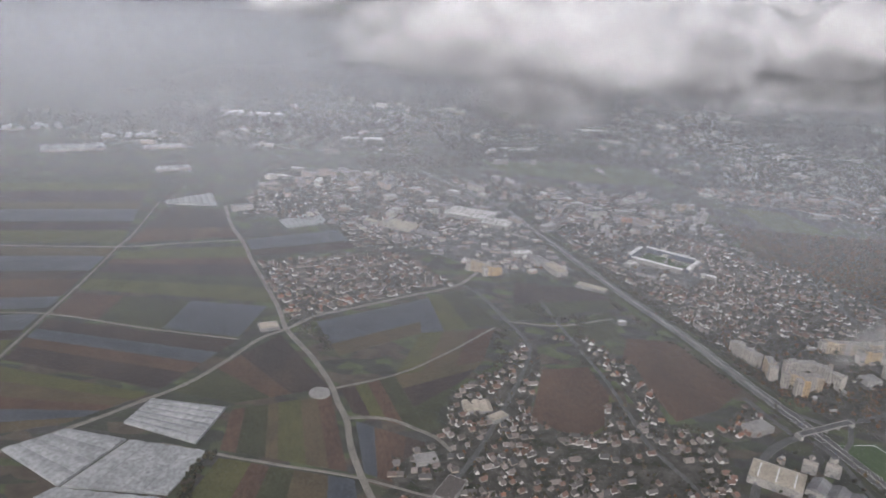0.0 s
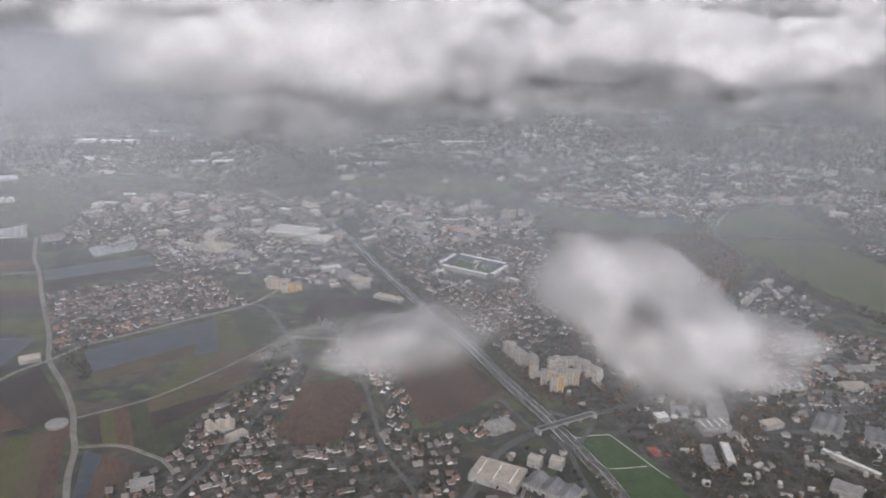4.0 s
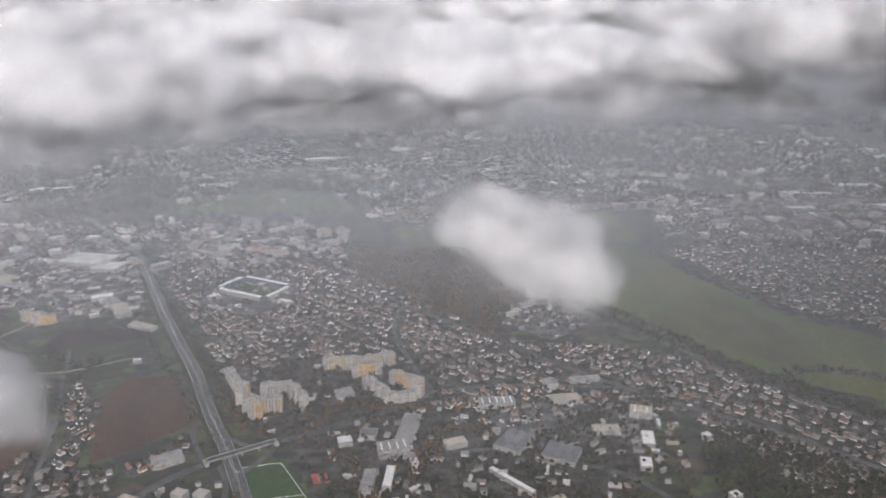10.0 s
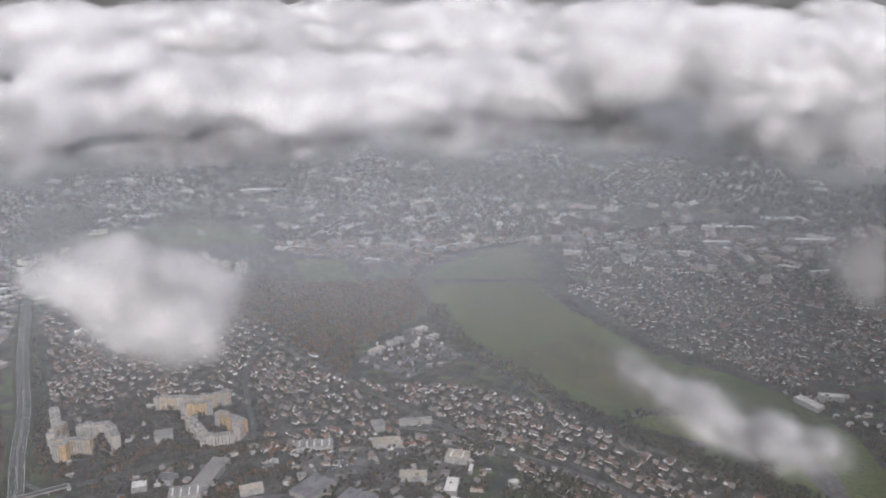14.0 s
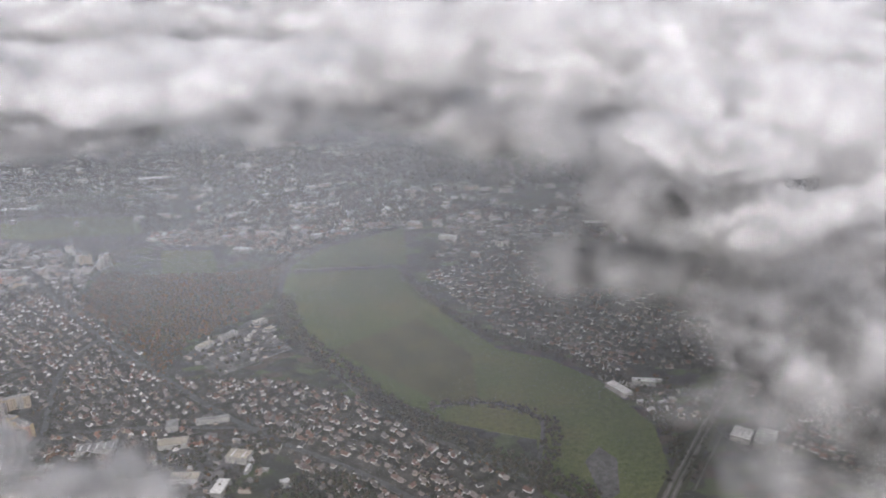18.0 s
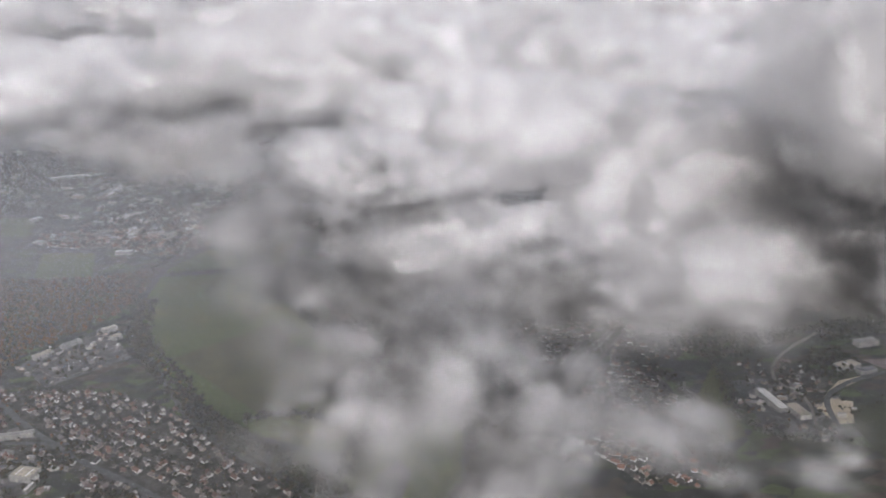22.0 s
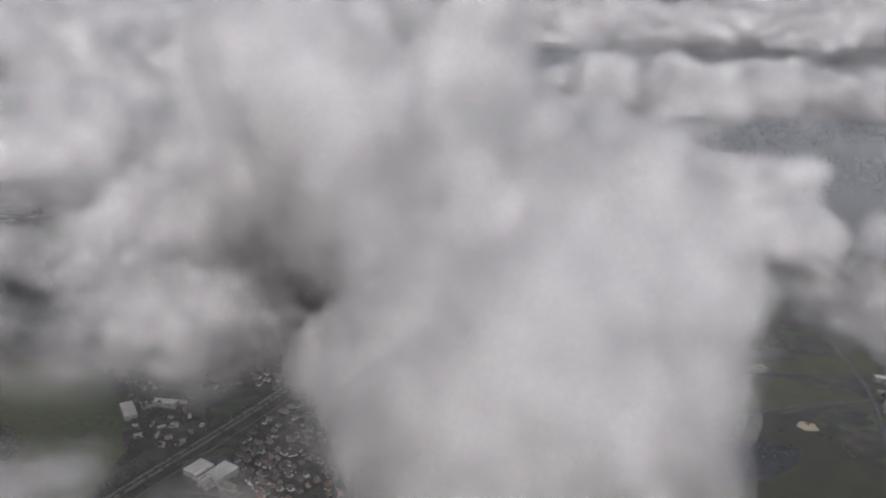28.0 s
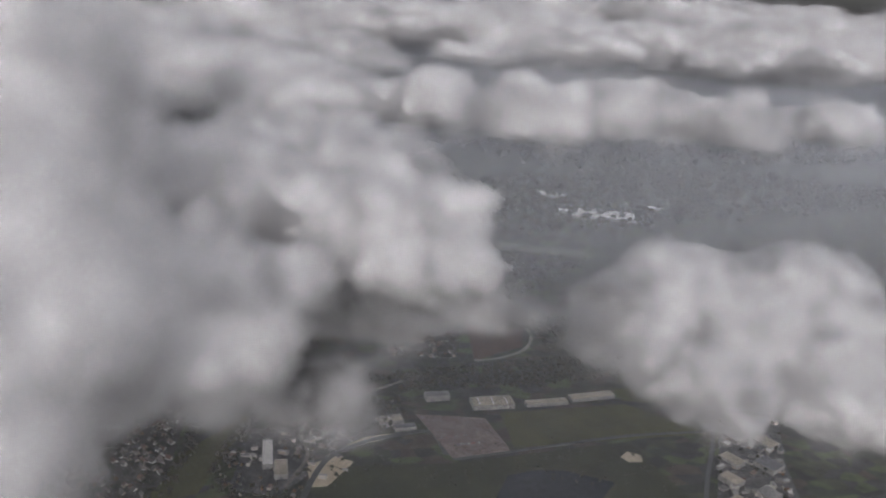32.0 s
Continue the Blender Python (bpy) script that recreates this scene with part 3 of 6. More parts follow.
way("lane", [(1166, 682), (1195, 688), (1225, 708), (1240, 740), (1238, 770), (1220, 800)], 3.5, LANE, "white gravel lane curving round a brown field")
way("road", [(1285, 420), (1310, 470), (1345, 530), (1370, 590), (1400, 700)], 3.5, ASPHALT, "straight grey road beside an industrial estate")
way("road", [(990, 480), (1005, 520), (1000, 560), (1030, 600), (1090, 640)], 3.0, LANE, "pale road past the depot")
for pts in ([(640, 905), (690, 830), (740, 760), (800, 650)], [(700, 960), (745, 880), (800, 790), (850, 700)], [(600, 860), (690, 880), (800, 900), (900, 880)], [(650, 730), (740, 770), (840, 800), (930, 790)], [(760, 960), (800, 1080), (880, 1160), (960, 1240)], [(460, 1110), (540, 1190), (640, 1260), (760, 1290)]):
    way("road", pts, 3.0, ASPHALT, "grey suburban street between houses")

# ---- motorway ----
MOTORWAY = [(-220, 1150), (-165, 1075), (-105, 990), (-53, 866), (-14, 766), (19, 686), (51, 612), (77, 539), (97, 489), (114, 440), (124, 405), (136, 340)]
way("verge", MOTORWAY, 17, CROP_DARK, "dark green motorway verge", 0.1, "verge")
motorway = new("motorway")
tagged(motorway, "grey dual carriageway motorway with a green median", "motorway", kind="structure")
for s in (-2.9, 2.9):
    part("carriageway", ribbon(bmesh.new(), MOTORWAY, 4.3, 0.62, s), ASPHALT, motorway)
    for e in (-2.1, 2.1):
        part("edge_line", ribbon(bmesh.new(), MOTORWAY, 0.12, 0.66, s + e, 0.03), PAINT, motorway)
line = sides(smooth_line(MOTORWAY, 4.0))
for s in (-2.9, 2.9):
    bm = bmesh.new()
    for i in range(0, len(line) - 1, 2):
        c, nr = line[i]
        dr = Vector((nr.y, -nr.x))
        a = c + nr * s
        bm.faces.new([bm.verts.new((p.x, p.y, 0.66)) for p in (a - nr * 0.07, a + nr * 0.07, a + nr * 0.07 + dr * 1.6, a - nr * 0.07 + dr * 1.6)])
    part("lane_dashes", bm, PAINT, motorway)
part("crash_barrier", ribbon(bmesh.new(), MOTORWAY, 0.25, 1.0, 0.0, 0.5), STEEL, motorway)
for pts in ([(77, 539), (86, 515), (100, 500), (118, 488)], [(110, 455), (122, 470), (132, 492)], [(66, 520), (74, 498), (84, 474)], [(96, 468), (104, 446), (106, 415), (112, 380)]):
    way("slip_road", pts, 3.4, ASPHALT, "grey curved motorway slip road", 0.45)
way("road", [(30, 395), (42, 420), (55, 445), (70, 460), (84, 470)], 5.5, ASPHALT, "grey link road to the junction")
way("road", [(134, 497), (142, 500), (160, 505), (180, 514)], 5.5, ASPHALT, "grey link road to the junction")

bridge = empty_thing("road_bridge", 109, 481, 0, 26, "grey concrete bridge carrying a road over the motorway", "bridge")
part("deck", boxes((-24, 24, -2.6, 2.6, 3.0, 3.5), bevel=0.05), CONCRETE, bridge)
part("roadway", boxes((-24, 24, -2.2, 2.2, 3.45, 3.56)), ASPHALT, bridge)
for s in (-2.6, 2.4):
    part("parapet", boxes((-24, 24, s, s + 0.2, 3.5, 4.0), bevel=0.03), CONCRETE, bridge)
for x in (-12, 0, 12):
    part("pier", boxes((x - 0.4, x + 0.4, -2.0, 2.0, 0, 3.0), bevel=0.05), CONCRETE, bridge)
for x in (-26, 23.5):
    bm = bmesh.new()
    prism(bm, [(x, -3), (x + 2.5, -3), (x + 2.5, 3), (x, 3)], 0, 3.45)
    part("abutment", bm, CONCRETE, bridge)
bridge = empty_thing("footbridge", -62, 880, 0, 20, "thin concrete footbridge over the motorway", "bridge")
part("deck", boxes((-16, 16, -1, 1, 3.0, 3.4)), CONCRETE, bridge)
for x in (-14, 0, 14):
    part("pier", boxes((x - 0.3, x + 0.3, -0.8, 0.8, 0, 3.0)), CONCRETE, bridge)
bridge = empty_thing("road_bridge", 560, 1128, 0, 30, "far pale bridge over the river", "bridge")
part("deck", boxes((-26, 26, -2, 2, 1.6, 2.3)), CONCRETE, bridge)
for x in (-12, 0, 12):
    part("pier", boxes((x - 0.5, x + 0.5, -1.6, 1.6, 0, 1.7)), CONCRETE, bridge)

# ---- railway ----
RAIL = [(990, 930), (965, 865), (946, 790), (922, 716), (852, 626), (798, 553), (746, 487), (703, 432), (650, 360), (610, 300)]
way("rail_cutting", RAIL, 15, CROP_DARK, "dark overgrown railway cutting", 0.12, "cutting")
railway = new("railway")
tagged(railway, "gravel railway line with steel tracks in a green cutting", "railway", kind="structure")
for s in (-2.4, 2.4):
    part("track_bed", ribbon(bmesh.new(), RAIL, 3.4, 0.6, s), GRAVEL, railway)
    for t in (-0.4, 0.4):
        part("rail", ribbon(bmesh.new(), RAIL, 0.12, 0.75, s + t, 0.2), STEEL, railway)
way("lane", [(RAIL[i][0] + 11, RAIL[i][1] - 7) for i in range(3, 8)], 1.4, GRAVEL, "gravel service track beside the railway")
# far rail yard
for i in range(3):
    way("rail_siding", [(820, 1180 - i * 14), (960, 1155 - i * 14), (1150, 1110 - i * 14), (1400, 1040 - i * 14)], 5, LANE, "long pale railway sidings at the town's edge", 0.4, "railway")


# ---- houses ----
def house_mesh(w, d, h, r, over=0.25):
    """Walls with gables, and a pitched roof with eaves and a chimney."""
    x, y = w / 2, d / 2
    wall_v = [(-x, -y, 0), (x, -y, 0), (x, y, 0), (-x, y, 0), (-x, -y, h), (x, -y, h), (x, y, h), (-x, y, h), (-x, 0, h + r), (x, 0, h + r)]
    wall_f = [(0, 1, 5, 4), (2, 3, 7, 6), (1, 2, 6, 9, 5), (3, 0, 4, 8, 7)]
    k = r / y
    X, Y = x + over, y + over
    e = h - over * k
    t = 0.14
    roof_v = [(-X, -Y, e), (X, -Y, e), (X, 0, h + r), (-X, 0, h + r), (-X, Y, e), (X, Y, e)]
    roof_v += [(a, b, c + t) for a, b, c in roof_v]
    roof_f = [(6, 7, 8, 9), (9, 8, 11, 10), (1, 0, 3, 2), (2, 3, 4, 5), (0, 1, 7, 6), (5, 4, 10, 11), (0, 6, 9, 3), (3, 9, 10, 4), (7, 1, 2, 8), (8, 2, 5, 11)]
    cx, cy, s = x * 0.4, y * 0.3, 0.22
    b = len(roof_v)
    z0, z1 = h + r * 0.5, h + r + 0.5
    chim_v = [(cx - s, cy - s, z0), (cx + s, cy - s, z0), (cx + s, cy + s, z0), (cx - s, cy + s, z0), (cx - s, cy - s, z1), (cx + s, cy - s, z1), (cx + s, cy + s, z1), (cx - s, cy + s, z1)]
    chim_f = [(4, 5, 6, 7), (0, 1, 5, 4), (1, 2, 6, 5), (2, 3, 7, 6), (3, 0, 4, 7)]
    return (wall_v, wall_f), (roof_v, roof_f), (chim_v, chim_f)


KINDS = [house_mesh(*p) for p in ((4.8, 4.2, 1.7, 1.9), (5.6, 4.0, 1.5, 2.0), (4.2, 4.4, 1.9, 1.8), (7.6, 4.2, 1.8, 1.8), (3.8, 3.6, 1.4, 1.6))]
STUFF_KINDS = []
for (wv, wf), (rv, rf), (cv, cf) in KINDS:
    v = np.array(wv + rv)
    f = list(wf) + [tuple(i + len(wv) for i in q) for q in rf]
    STUFF_KINDS.append((v, f, [0] * len(wf) + [1] * len(rf), [WALL, ROOF_TILE]))
RED_KINDS = [(v, f, q, [WALL, ROOF_RED]) for v, f, q, _ in STUFF_KINDS]
v = np.array([(-0.5, -0.5, 0), (0.5, -0.5, 0), (0.5, 0.5, 0), (-0.5, 0.5, 0), (-0.5, -0.5, 1), (0.5, -0.5, 1), (0.5, 0.5, 1), (-0.5, 0.5, 1), (-0.5, -0.5, 1.02), (0.5, -0.5, 1.02), (0.5, 0.5, 1.02), (-0.5, 0.5, 1.02)])
BLOCK = (v, [(0, 1, 5, 4), (1, 2, 6, 5), (2, 3, 7, 6), (3, 0, 4, 7), (8, 9, 10, 11)], [0, 0, 0, 0, 1], [mixed("block_walls", [(0.2, 0.19, 0.18), (0.14, 0.13, 0.12), (0.3, 0.28, 0.25), (0.24, 0.2, 0.17)]), mixed("flat_roofs", [(0.2, 0.195, 0.19), (0.14, 0.135, 0.13), (0.3, 0.29, 0.28), (0.1, 0.1, 0.1), (0.4, 0.39, 0.37), (0.17, 0.13, 0.11)])])

HOUSES = []
for (wv, wf), (rv, rf), (cv, cf) in KINDS:
    HOUSES.append((mesh_of("house_walls", wv, wf, WALL_ONE), mesh_of("roof", rv, rf, ROOF_TILE_ONE), mesh_of("chimney", cv, cf, WALL_ONE)))


def put_house(x, y, turn, k, group, rnd):
    w, r, c = HOUSES[k]
    ob = new("house", w)
    s = rnd.uniform(0.74, 1.0)
    ob.matrix_basis = pose(x, y, 0.0, 0, 0, turn) @ Matrix.Diagonal((s, s, rnd.uniform(0.9, 1.1) * s, 1))
    tagged(ob, "small pale rendered house with a pitched tile roof among gardens", "house", group)
    hang("roof", r, ob)
    hang("chimney", c, ob)


GARDEN = []          # where trees grow between the houses


def estate(poly, turn, group, apart=(8.5, 13.0), single=0, keep=0.85, holes=(), wobble=0.25, ground=PLOTS, big=1.0, red=False):
    """Houses in rows over a quarter; the first `single` of them as things of their own, the rest in one mesh."""
    rnd = random.Random(group)
    if ground:
        plot("plots", poly, ground, "gardens, yards and streets between the houses", "gardens")
    cx, cy = sum(p[0] for p in poly) / len(poly), sum(p[1] for p in poly) / len(poly)
    rad = max(math.hypot(p[0] - cx, p[1] - cy) for p in poly)
    a = radians(turn)
    spots = []
    for i in range(-int(rad / apart[1]) - 1, int(rad / apart[1]) + 2):
        for j in range(-int(rad / apart[0]) - 1, int(rad / apart[0]) + 2):
            u = j * apart[0] + rnd.uniform(-2.6, 2.6)
            v = i * apart[1] + rnd.uniform(-2.8, 2.8) + 10 * noise.noise((u * 0.012, i * 0.3, turn))
            x, y = cx + u * math.cos(a) - v * math.sin(a), cy + u * math.sin(a) + v * math.cos(a)
            if not inside(x, y, poly) or any(inside(x, y, h) for h in holes) or on_way(x, y, 2.2):
                continue
            bend = 38 * noise.noise((x * 0.011, y * 0.011, 3.3))
            x, y = x + 6 * noise.noise((x * 0.03, y * 0.03, 7.7)), y + 6 * noise.noise((x * 0.03, y * 0.03, 1.2))
            if rnd.random() < keep * (0.78 + 0.5 * noise.noise((x * 0.02, y * 0.02, 5.1))):
                spots.append((x, y, turn + bend + (90 if rnd.random() < wobble else 0) + rnd.uniform(-14, 14), rnd.choice((0, 0, 1, 2, 2, 3, 4, 4))))
            if rnd.random() < 0.95:
                GARDEN.append((x + rnd.uniform(-3, 3), y + rnd.uniform(2.5, 5), rnd.uniform(0.45, 0.95)))
    spots.sort(key=lambda s: s[1])
    for x, y, t, k in spots[:single]:
        put_house(x, y, t, k, group, rnd)
    scatter("house_rows", RED_KINDS if red else STUFF_KINDS, [(k, x, y, 0, radians(t), big * rnd.uniform(0.72, 1.0), big * rnd.uniform(0.72, 0.95), big * rnd.uniform(0.75, 0.95)) for x, y, t, k in spots[single:]],
            "many small pale houses with tile roofs in rows", "houses")


STADIUM_PLOT = [(20, 850), (75, 875), (130, 800), (80, 735), (20, 770)]
FLATS_PLOT = [(80, 560), (110, 620), (180, 640), (260, 600), (250, 540), (160, 500), (120, 500)]
estate([(-352, 722), (-278, 762), (-208, 777), (-156, 702), (-246, 633), (-288, 588)], 34, "estate houses", (5.0, 8.2), 45, 0.9, wobble=0.1)
estate([(-153, 497), (-116, 537), (-100, 590), (-84, 590), (-84, 550), (-99, 470), (-64, 447), (-48, 462), (-40, 500), (-24, 500), (-16, 472), (31, 464), (26, 406), (20, 360), (-170, 350), (-188, 400), (-155, 442)], 15, "village houses", (5.8, 8.6), 75, 0.85)
estate([(-80, 600), (-60, 600), (-30, 545), (-15, 480), (0, 470), (-8, 560), (-45, 605)], 60, "roadside houses", (5.6, 7.6), 20, 0.8)
estate([(30, 470), (70, 520), (76, 500), (60, 470), (40, 460)], 30, "junction houses", (5.8, 7.6), 8, 0.8)
estate([(-66, 990), (80, 1090), (182, 869), (316, 662), (358, 598), (391, 520), (244, 532), (142, 613), (79, 590), (24, 724), (-20, 830)], -52, "suburb houses", (5.8, 9.0), 60, 0.88, holes=(STADIUM_PLOT, FLATS_PLOT))
estate([(330, 650), (400, 640), (470, 610), (560, 504), (640, 400), (600, 330), (480, 400), (440, 505), (400, 530)], -48, "riverside houses", (5.6, 8.4), 60, 0.88)
estate([(579, 905), (707, 982), (954, 915), (915, 735), (830, 615), (790, 600), (728, 622), (690, 660), (640, 700)], -35, "houses beyond the meadow", (6.0, 9.4), 0, 0.85)
estate([(850, 606), (905, 585), (905, 494), (873, 420), (831, 432), (800, 500), (810, 540)], -40, "houses by the railway", (5.6, 8.0), 36, 0.88)
estate([(683, 692), (735, 690), (734, 608), (701, 601)], -30, "houses by the meadow", (6.0, 8.6), 0, 0.85)
estate([(985, 596), (1032, 581), (1040, 540), (1000, 520), (975, 560)], 60, "depot houses", (6.0, 8.6), 0, 0.8)
estate([(1065, 975), (1130, 976), (1105, 833), (1053, 833)], 20, "far village", (6.0, 9.0), 0, 0.8)
estate([(1080, 752), (1160, 767), (1150, 689), (1085, 690)], 10, "hill village", (6.0, 9.0), 0, 0.8)
estate([(-430, 1010), (-260, 1130), (40, 1090), (-90, 1000), (-180, 800), (-260, 780), (-300, 860), (-420, 880)], 35, "old town", (6.5, 10), 0, 0.75)
estate([(180, 1160), (215, 1190), (400, 1400), (620, 1350), (760, 1180), (560, 1140), (470, 1090), (420, 1000), (330, 1060), (230, 1080)], 25, "river town", (6.2, 9.2), 0, 0.95, red=True)
estate([(590, 950), (640, 1150), (1000, 1250), (1250, 1100), (1000, 930), (700, 990)], -20, "north suburb", (7, 11), 0, 0.8)
estate([(860, 560), (1000, 660), (1060, 900), (960, 900), (900, 720)], -30, "east suburb", (7, 11), 0, 0.55)
# far town, thinning out
for i, (x0, y0, w, d, keep) in enumerate([(-800, 1180, 560, 420, 0.5), (-250, 1420, 520, 420, 0.7), (250, 1420, 560, 420, 0.7), (760, 1350, 560, 420, 0.5), (-900, 1650, 800, 600, 0.35), (-100, 1880, 800, 600, 0.45), (700, 1880, 900, 600, 0.3), (-700, 2500, 1800, 800, 0.2)]):
    estate([(x0, y0), (x0 + w, y0 + 60), (x0 + w - 40, y0 + d), (x0 + 50, y0 + d - 40)], 20 * i, "far town", (11, 16), 0, keep, ground=None, big=1.35)

# town blocks among the far houses
rnd = random.Random(5)
items = []
for x0, y0, x1, y1, k in ((-420, 880, 40, 1120, 70), (200, 1100, 740, 1400, 110), (620, 960, 1200, 1240, 90), (-700, 1200, 1300, 2300, 420), (-60, 900, 150, 1080, 40)):
    for _ in range(k):
        items.append((0, rnd.uniform(x0, x1), rnd.uniform(y0, y1), 0, rnd.uniform(0, 3.1), rnd.uniform(9, 26), rnd.uniform(5, 11), rnd.uniform(3, 9)))
scatter("town_blocks", [BLOCK], items, "pale flat-roofed blocks among the houses of the far town", "buildings")


# ---- larger buildings ----
def shed(x, y, w, d, h, turn, roof, label, wall=CONCRETE, ridges=0, lights=0, name="warehouse", category="warehouse"):
    """A hall with walls, parapet, roof, roof lights, ridges and gates."""
    ob = empty_thing(name, x, y, 0, turn, label, category)
    part("wall", boxes((-w / 2, w / 2, -d / 2, d / 2, 0, h), bevel=0.08), wall, ob)
    if ridges:
        s = w / ridges
        for i in range(ridges):
            a = -w / 2 + i * s
            bm = bmesh.new()
            v = [bm.verts.new(p) for p in ((a, -d / 2, h + 0.03), (a + s, -d / 2, h + 0.03), (a + s / 2, -d / 2, h + 0.03 + s * 0.22), (a, d / 2, h + 0.03), (a + s, d / 2, h + 0.03), (a + s / 2, d / 2, h + 0.03 + s * 0.22))]
            for f in ((0, 1, 2), (5, 4, 3), (0, 2, 5, 3), (2, 1, 4, 5), (1, 0, 3, 4)):
                bm.faces.new([v[j] for j in f])
            part("roof_bay", bm, roof, ob)
    else:
        part("roof", boxes((-w / 2 + 0.2, w / 2 - 0.2, -d / 2 + 0.2, d / 2 - 0.2, h, h + 0.12)), roof, ob)
        for b in ((-w / 2, w / 2, -d / 2, -d / 2 + 0.2), (-w / 2, w / 2, d / 2 - 0.2, d / 2), (-w / 2, -w / 2 + 0.2, -d / 2 + 0.2, d / 2 - 0.2), (w / 2 - 0.2, w / 2, -d / 2 + 0.2, d / 2 - 0.2)):
            part("parapet", boxes((*b, h, h + 0.45)), wall, ob)
    for i in range(lights):
        u = -w / 2 + (i + 0.5) * w / lights
        part("roof_light", boxes((u - 0.5, u + 0.5, -d * 0.36, d * 0.36, h + 0.1, h + 0.5), bevel=0.1), FLAT_ROOF if roof is WHITE_ROOF else WHITE_ROOF, ob)
    for i in range(max(1, int(w / 9))):
        u = -w / 2 + (i + 0.5) * w / max(1, int(w / 9))
        part("gate", boxes((u - 1.1, u + 1.1, -d / 2 - 0.08, -d / 2 + 0.02, 0, min(2.0, h * 0.6))), DARK_ROOF, ob)
    return ob


def flats(x, y, turn, bays, wall, label, depth=5.5, h=9.0, step=1.0, bay=5.0):
    """A block of flats of staggered bays; each bay has its floors of windows, and a roof."""
    ob = empty_thing("apartment_block", x, y, 0, turn, label, "apartment block")
    for i in range(bays):
        u, v, hh = (i - bays / 2) * bay, (i % 2) * step, h + (0.9 if i % 3 == 1 else 0)
        wing = part("bay", boxes((u, u + bay - 0.12, v - depth / 2, v + depth / 2, 0, hh), bevel=0.06), wall if i % 4 else PALE, ob)
        part("bay_roof", boxes((u + 0.2, u + bay - 0.3, v - depth / 2 + 0.2, v + depth / 2 - 0.2, hh, hh + 0.15)), FLAT_ROOF, wing)
        for k in range(int(h / 1.25)):
            z = 0.5 + k * 1.25
            for s in (0.2, 0.6):
                part("window", boxes((u + bay * s, u + bay * s + 0.9, v - depth / 2 - 0.06, v - depth / 2 + 0.02, z, z + 0.62)), GLASS_DARK, wing)
        part("stair_head", boxes((u + 1.6, u + 3.0, v - 0.8, v + 0.8, hh + 0.1, hh + 1.0), bevel=0.05), PALE, wing)
    return ob


plot("plots", FLATS_PLOT, PLOTS, "gardens and car parks round the blocks of flats", "gardens")
flats(116, 541, -5, 6, CREAM, "cream block of flats with staggered bays and an ochre end", h=12.3, depth=6.5)
flats(99, 560, 80, 4, CREAM, "cream block of flats with staggered bays", h=12.3, depth=6.5)
flats(124, 566, 2, 5, PALE, "pale block of flats with balconied bays", h=10.9, depth=6.5)
flats(142, 553, -60, 5, PALE, "pale stepped block of flats", h=11.6, depth=6.5)
flats(112, 531, -5, 2, OCHRE, "ochre rendered end block of flats", h=13.0, depth=6.5)
flats(87, 585, -66, 6, PALE, "pale stepped block of flats beside the motorway", h=10.9, depth=6.5)
flats(176, 609, -4, 7, CREAM, "cream curved block of flats with bays", h=10.9, depth=6.5)
flats(206, 611, 18, 6, CREAM, "cream curved block of flats with bays", h=10.9, depth=6.5)
flats(196, 596, 8, 5, OCHRE, "ochre block of flats round a courtyard", h=10.9, depth=6.5)
flats(203, 560, -58, 6, PALE, "pale stepped block of flats round a courtyard", h=10.9, depth=6.5)
flats(228, 570, -38, 6, OCHRE, "ochre and salmon block of flats round a courtyard", h=11.6, depth=6.5)
flats(238, 555, 60, 2, SALMON, "salmon rendered end of a block of flats", h=12.3, depth=6.5)
flats(222, 546, 10, 5, PALE, "pale low block of flats", h=8.0, depth=6.5)
shed(178, 560, 14, 11, 4, 15, FLAT_ROOF, "square pale school building with a flat roof", name="school", category="school")
for i, (x, y, t, w) in enumerate([(90, 930, 20, CREAM), (150, 970, 10, PALE), (170, 1000, 80, PALE), (140, 1015, 15, CREAM), (110, 985, 80, PALE), (60, 950, 10, SALMON), (-118, 735, 20, OCHRE), (-132, 742, -20, CREAM), (20, 935, 70, CREAM)]):
    flats(x, y, t, 4 + i % 3, w, "mid-rise block of flats among trees", h=5.5 + (i % 4) * 1.8)
for x, y in ((840, 900), (790, 950), (905, 690), (960, 1010), (620, 1120), (330, 1130)):
    flats(x, y, 15, 3, PALE, "pale tower of flats in the suburb", h=10)

# stadium
stadium = empty_thing("stadium", 73, 812, 0, -33, "football stadium with white roofs on four stands round a green pitch", "stadium")
part("pitch", boxes((-25, 25, -15, 15, 0, 0.35)), PITCH, stadium)
for x0, x1, y0, y1 in ((-24, 24, -14, -13.8), (-24, 24, 13.8, 14), (-24, -23.8, -14, 14), (23.8, 24, -14, 14), (-0.1, 0.1, -14, 14)):
    part("pitch_line", boxes((x0, x1, y0, y1, 0.3, 0.39)), PAINT, stadium)
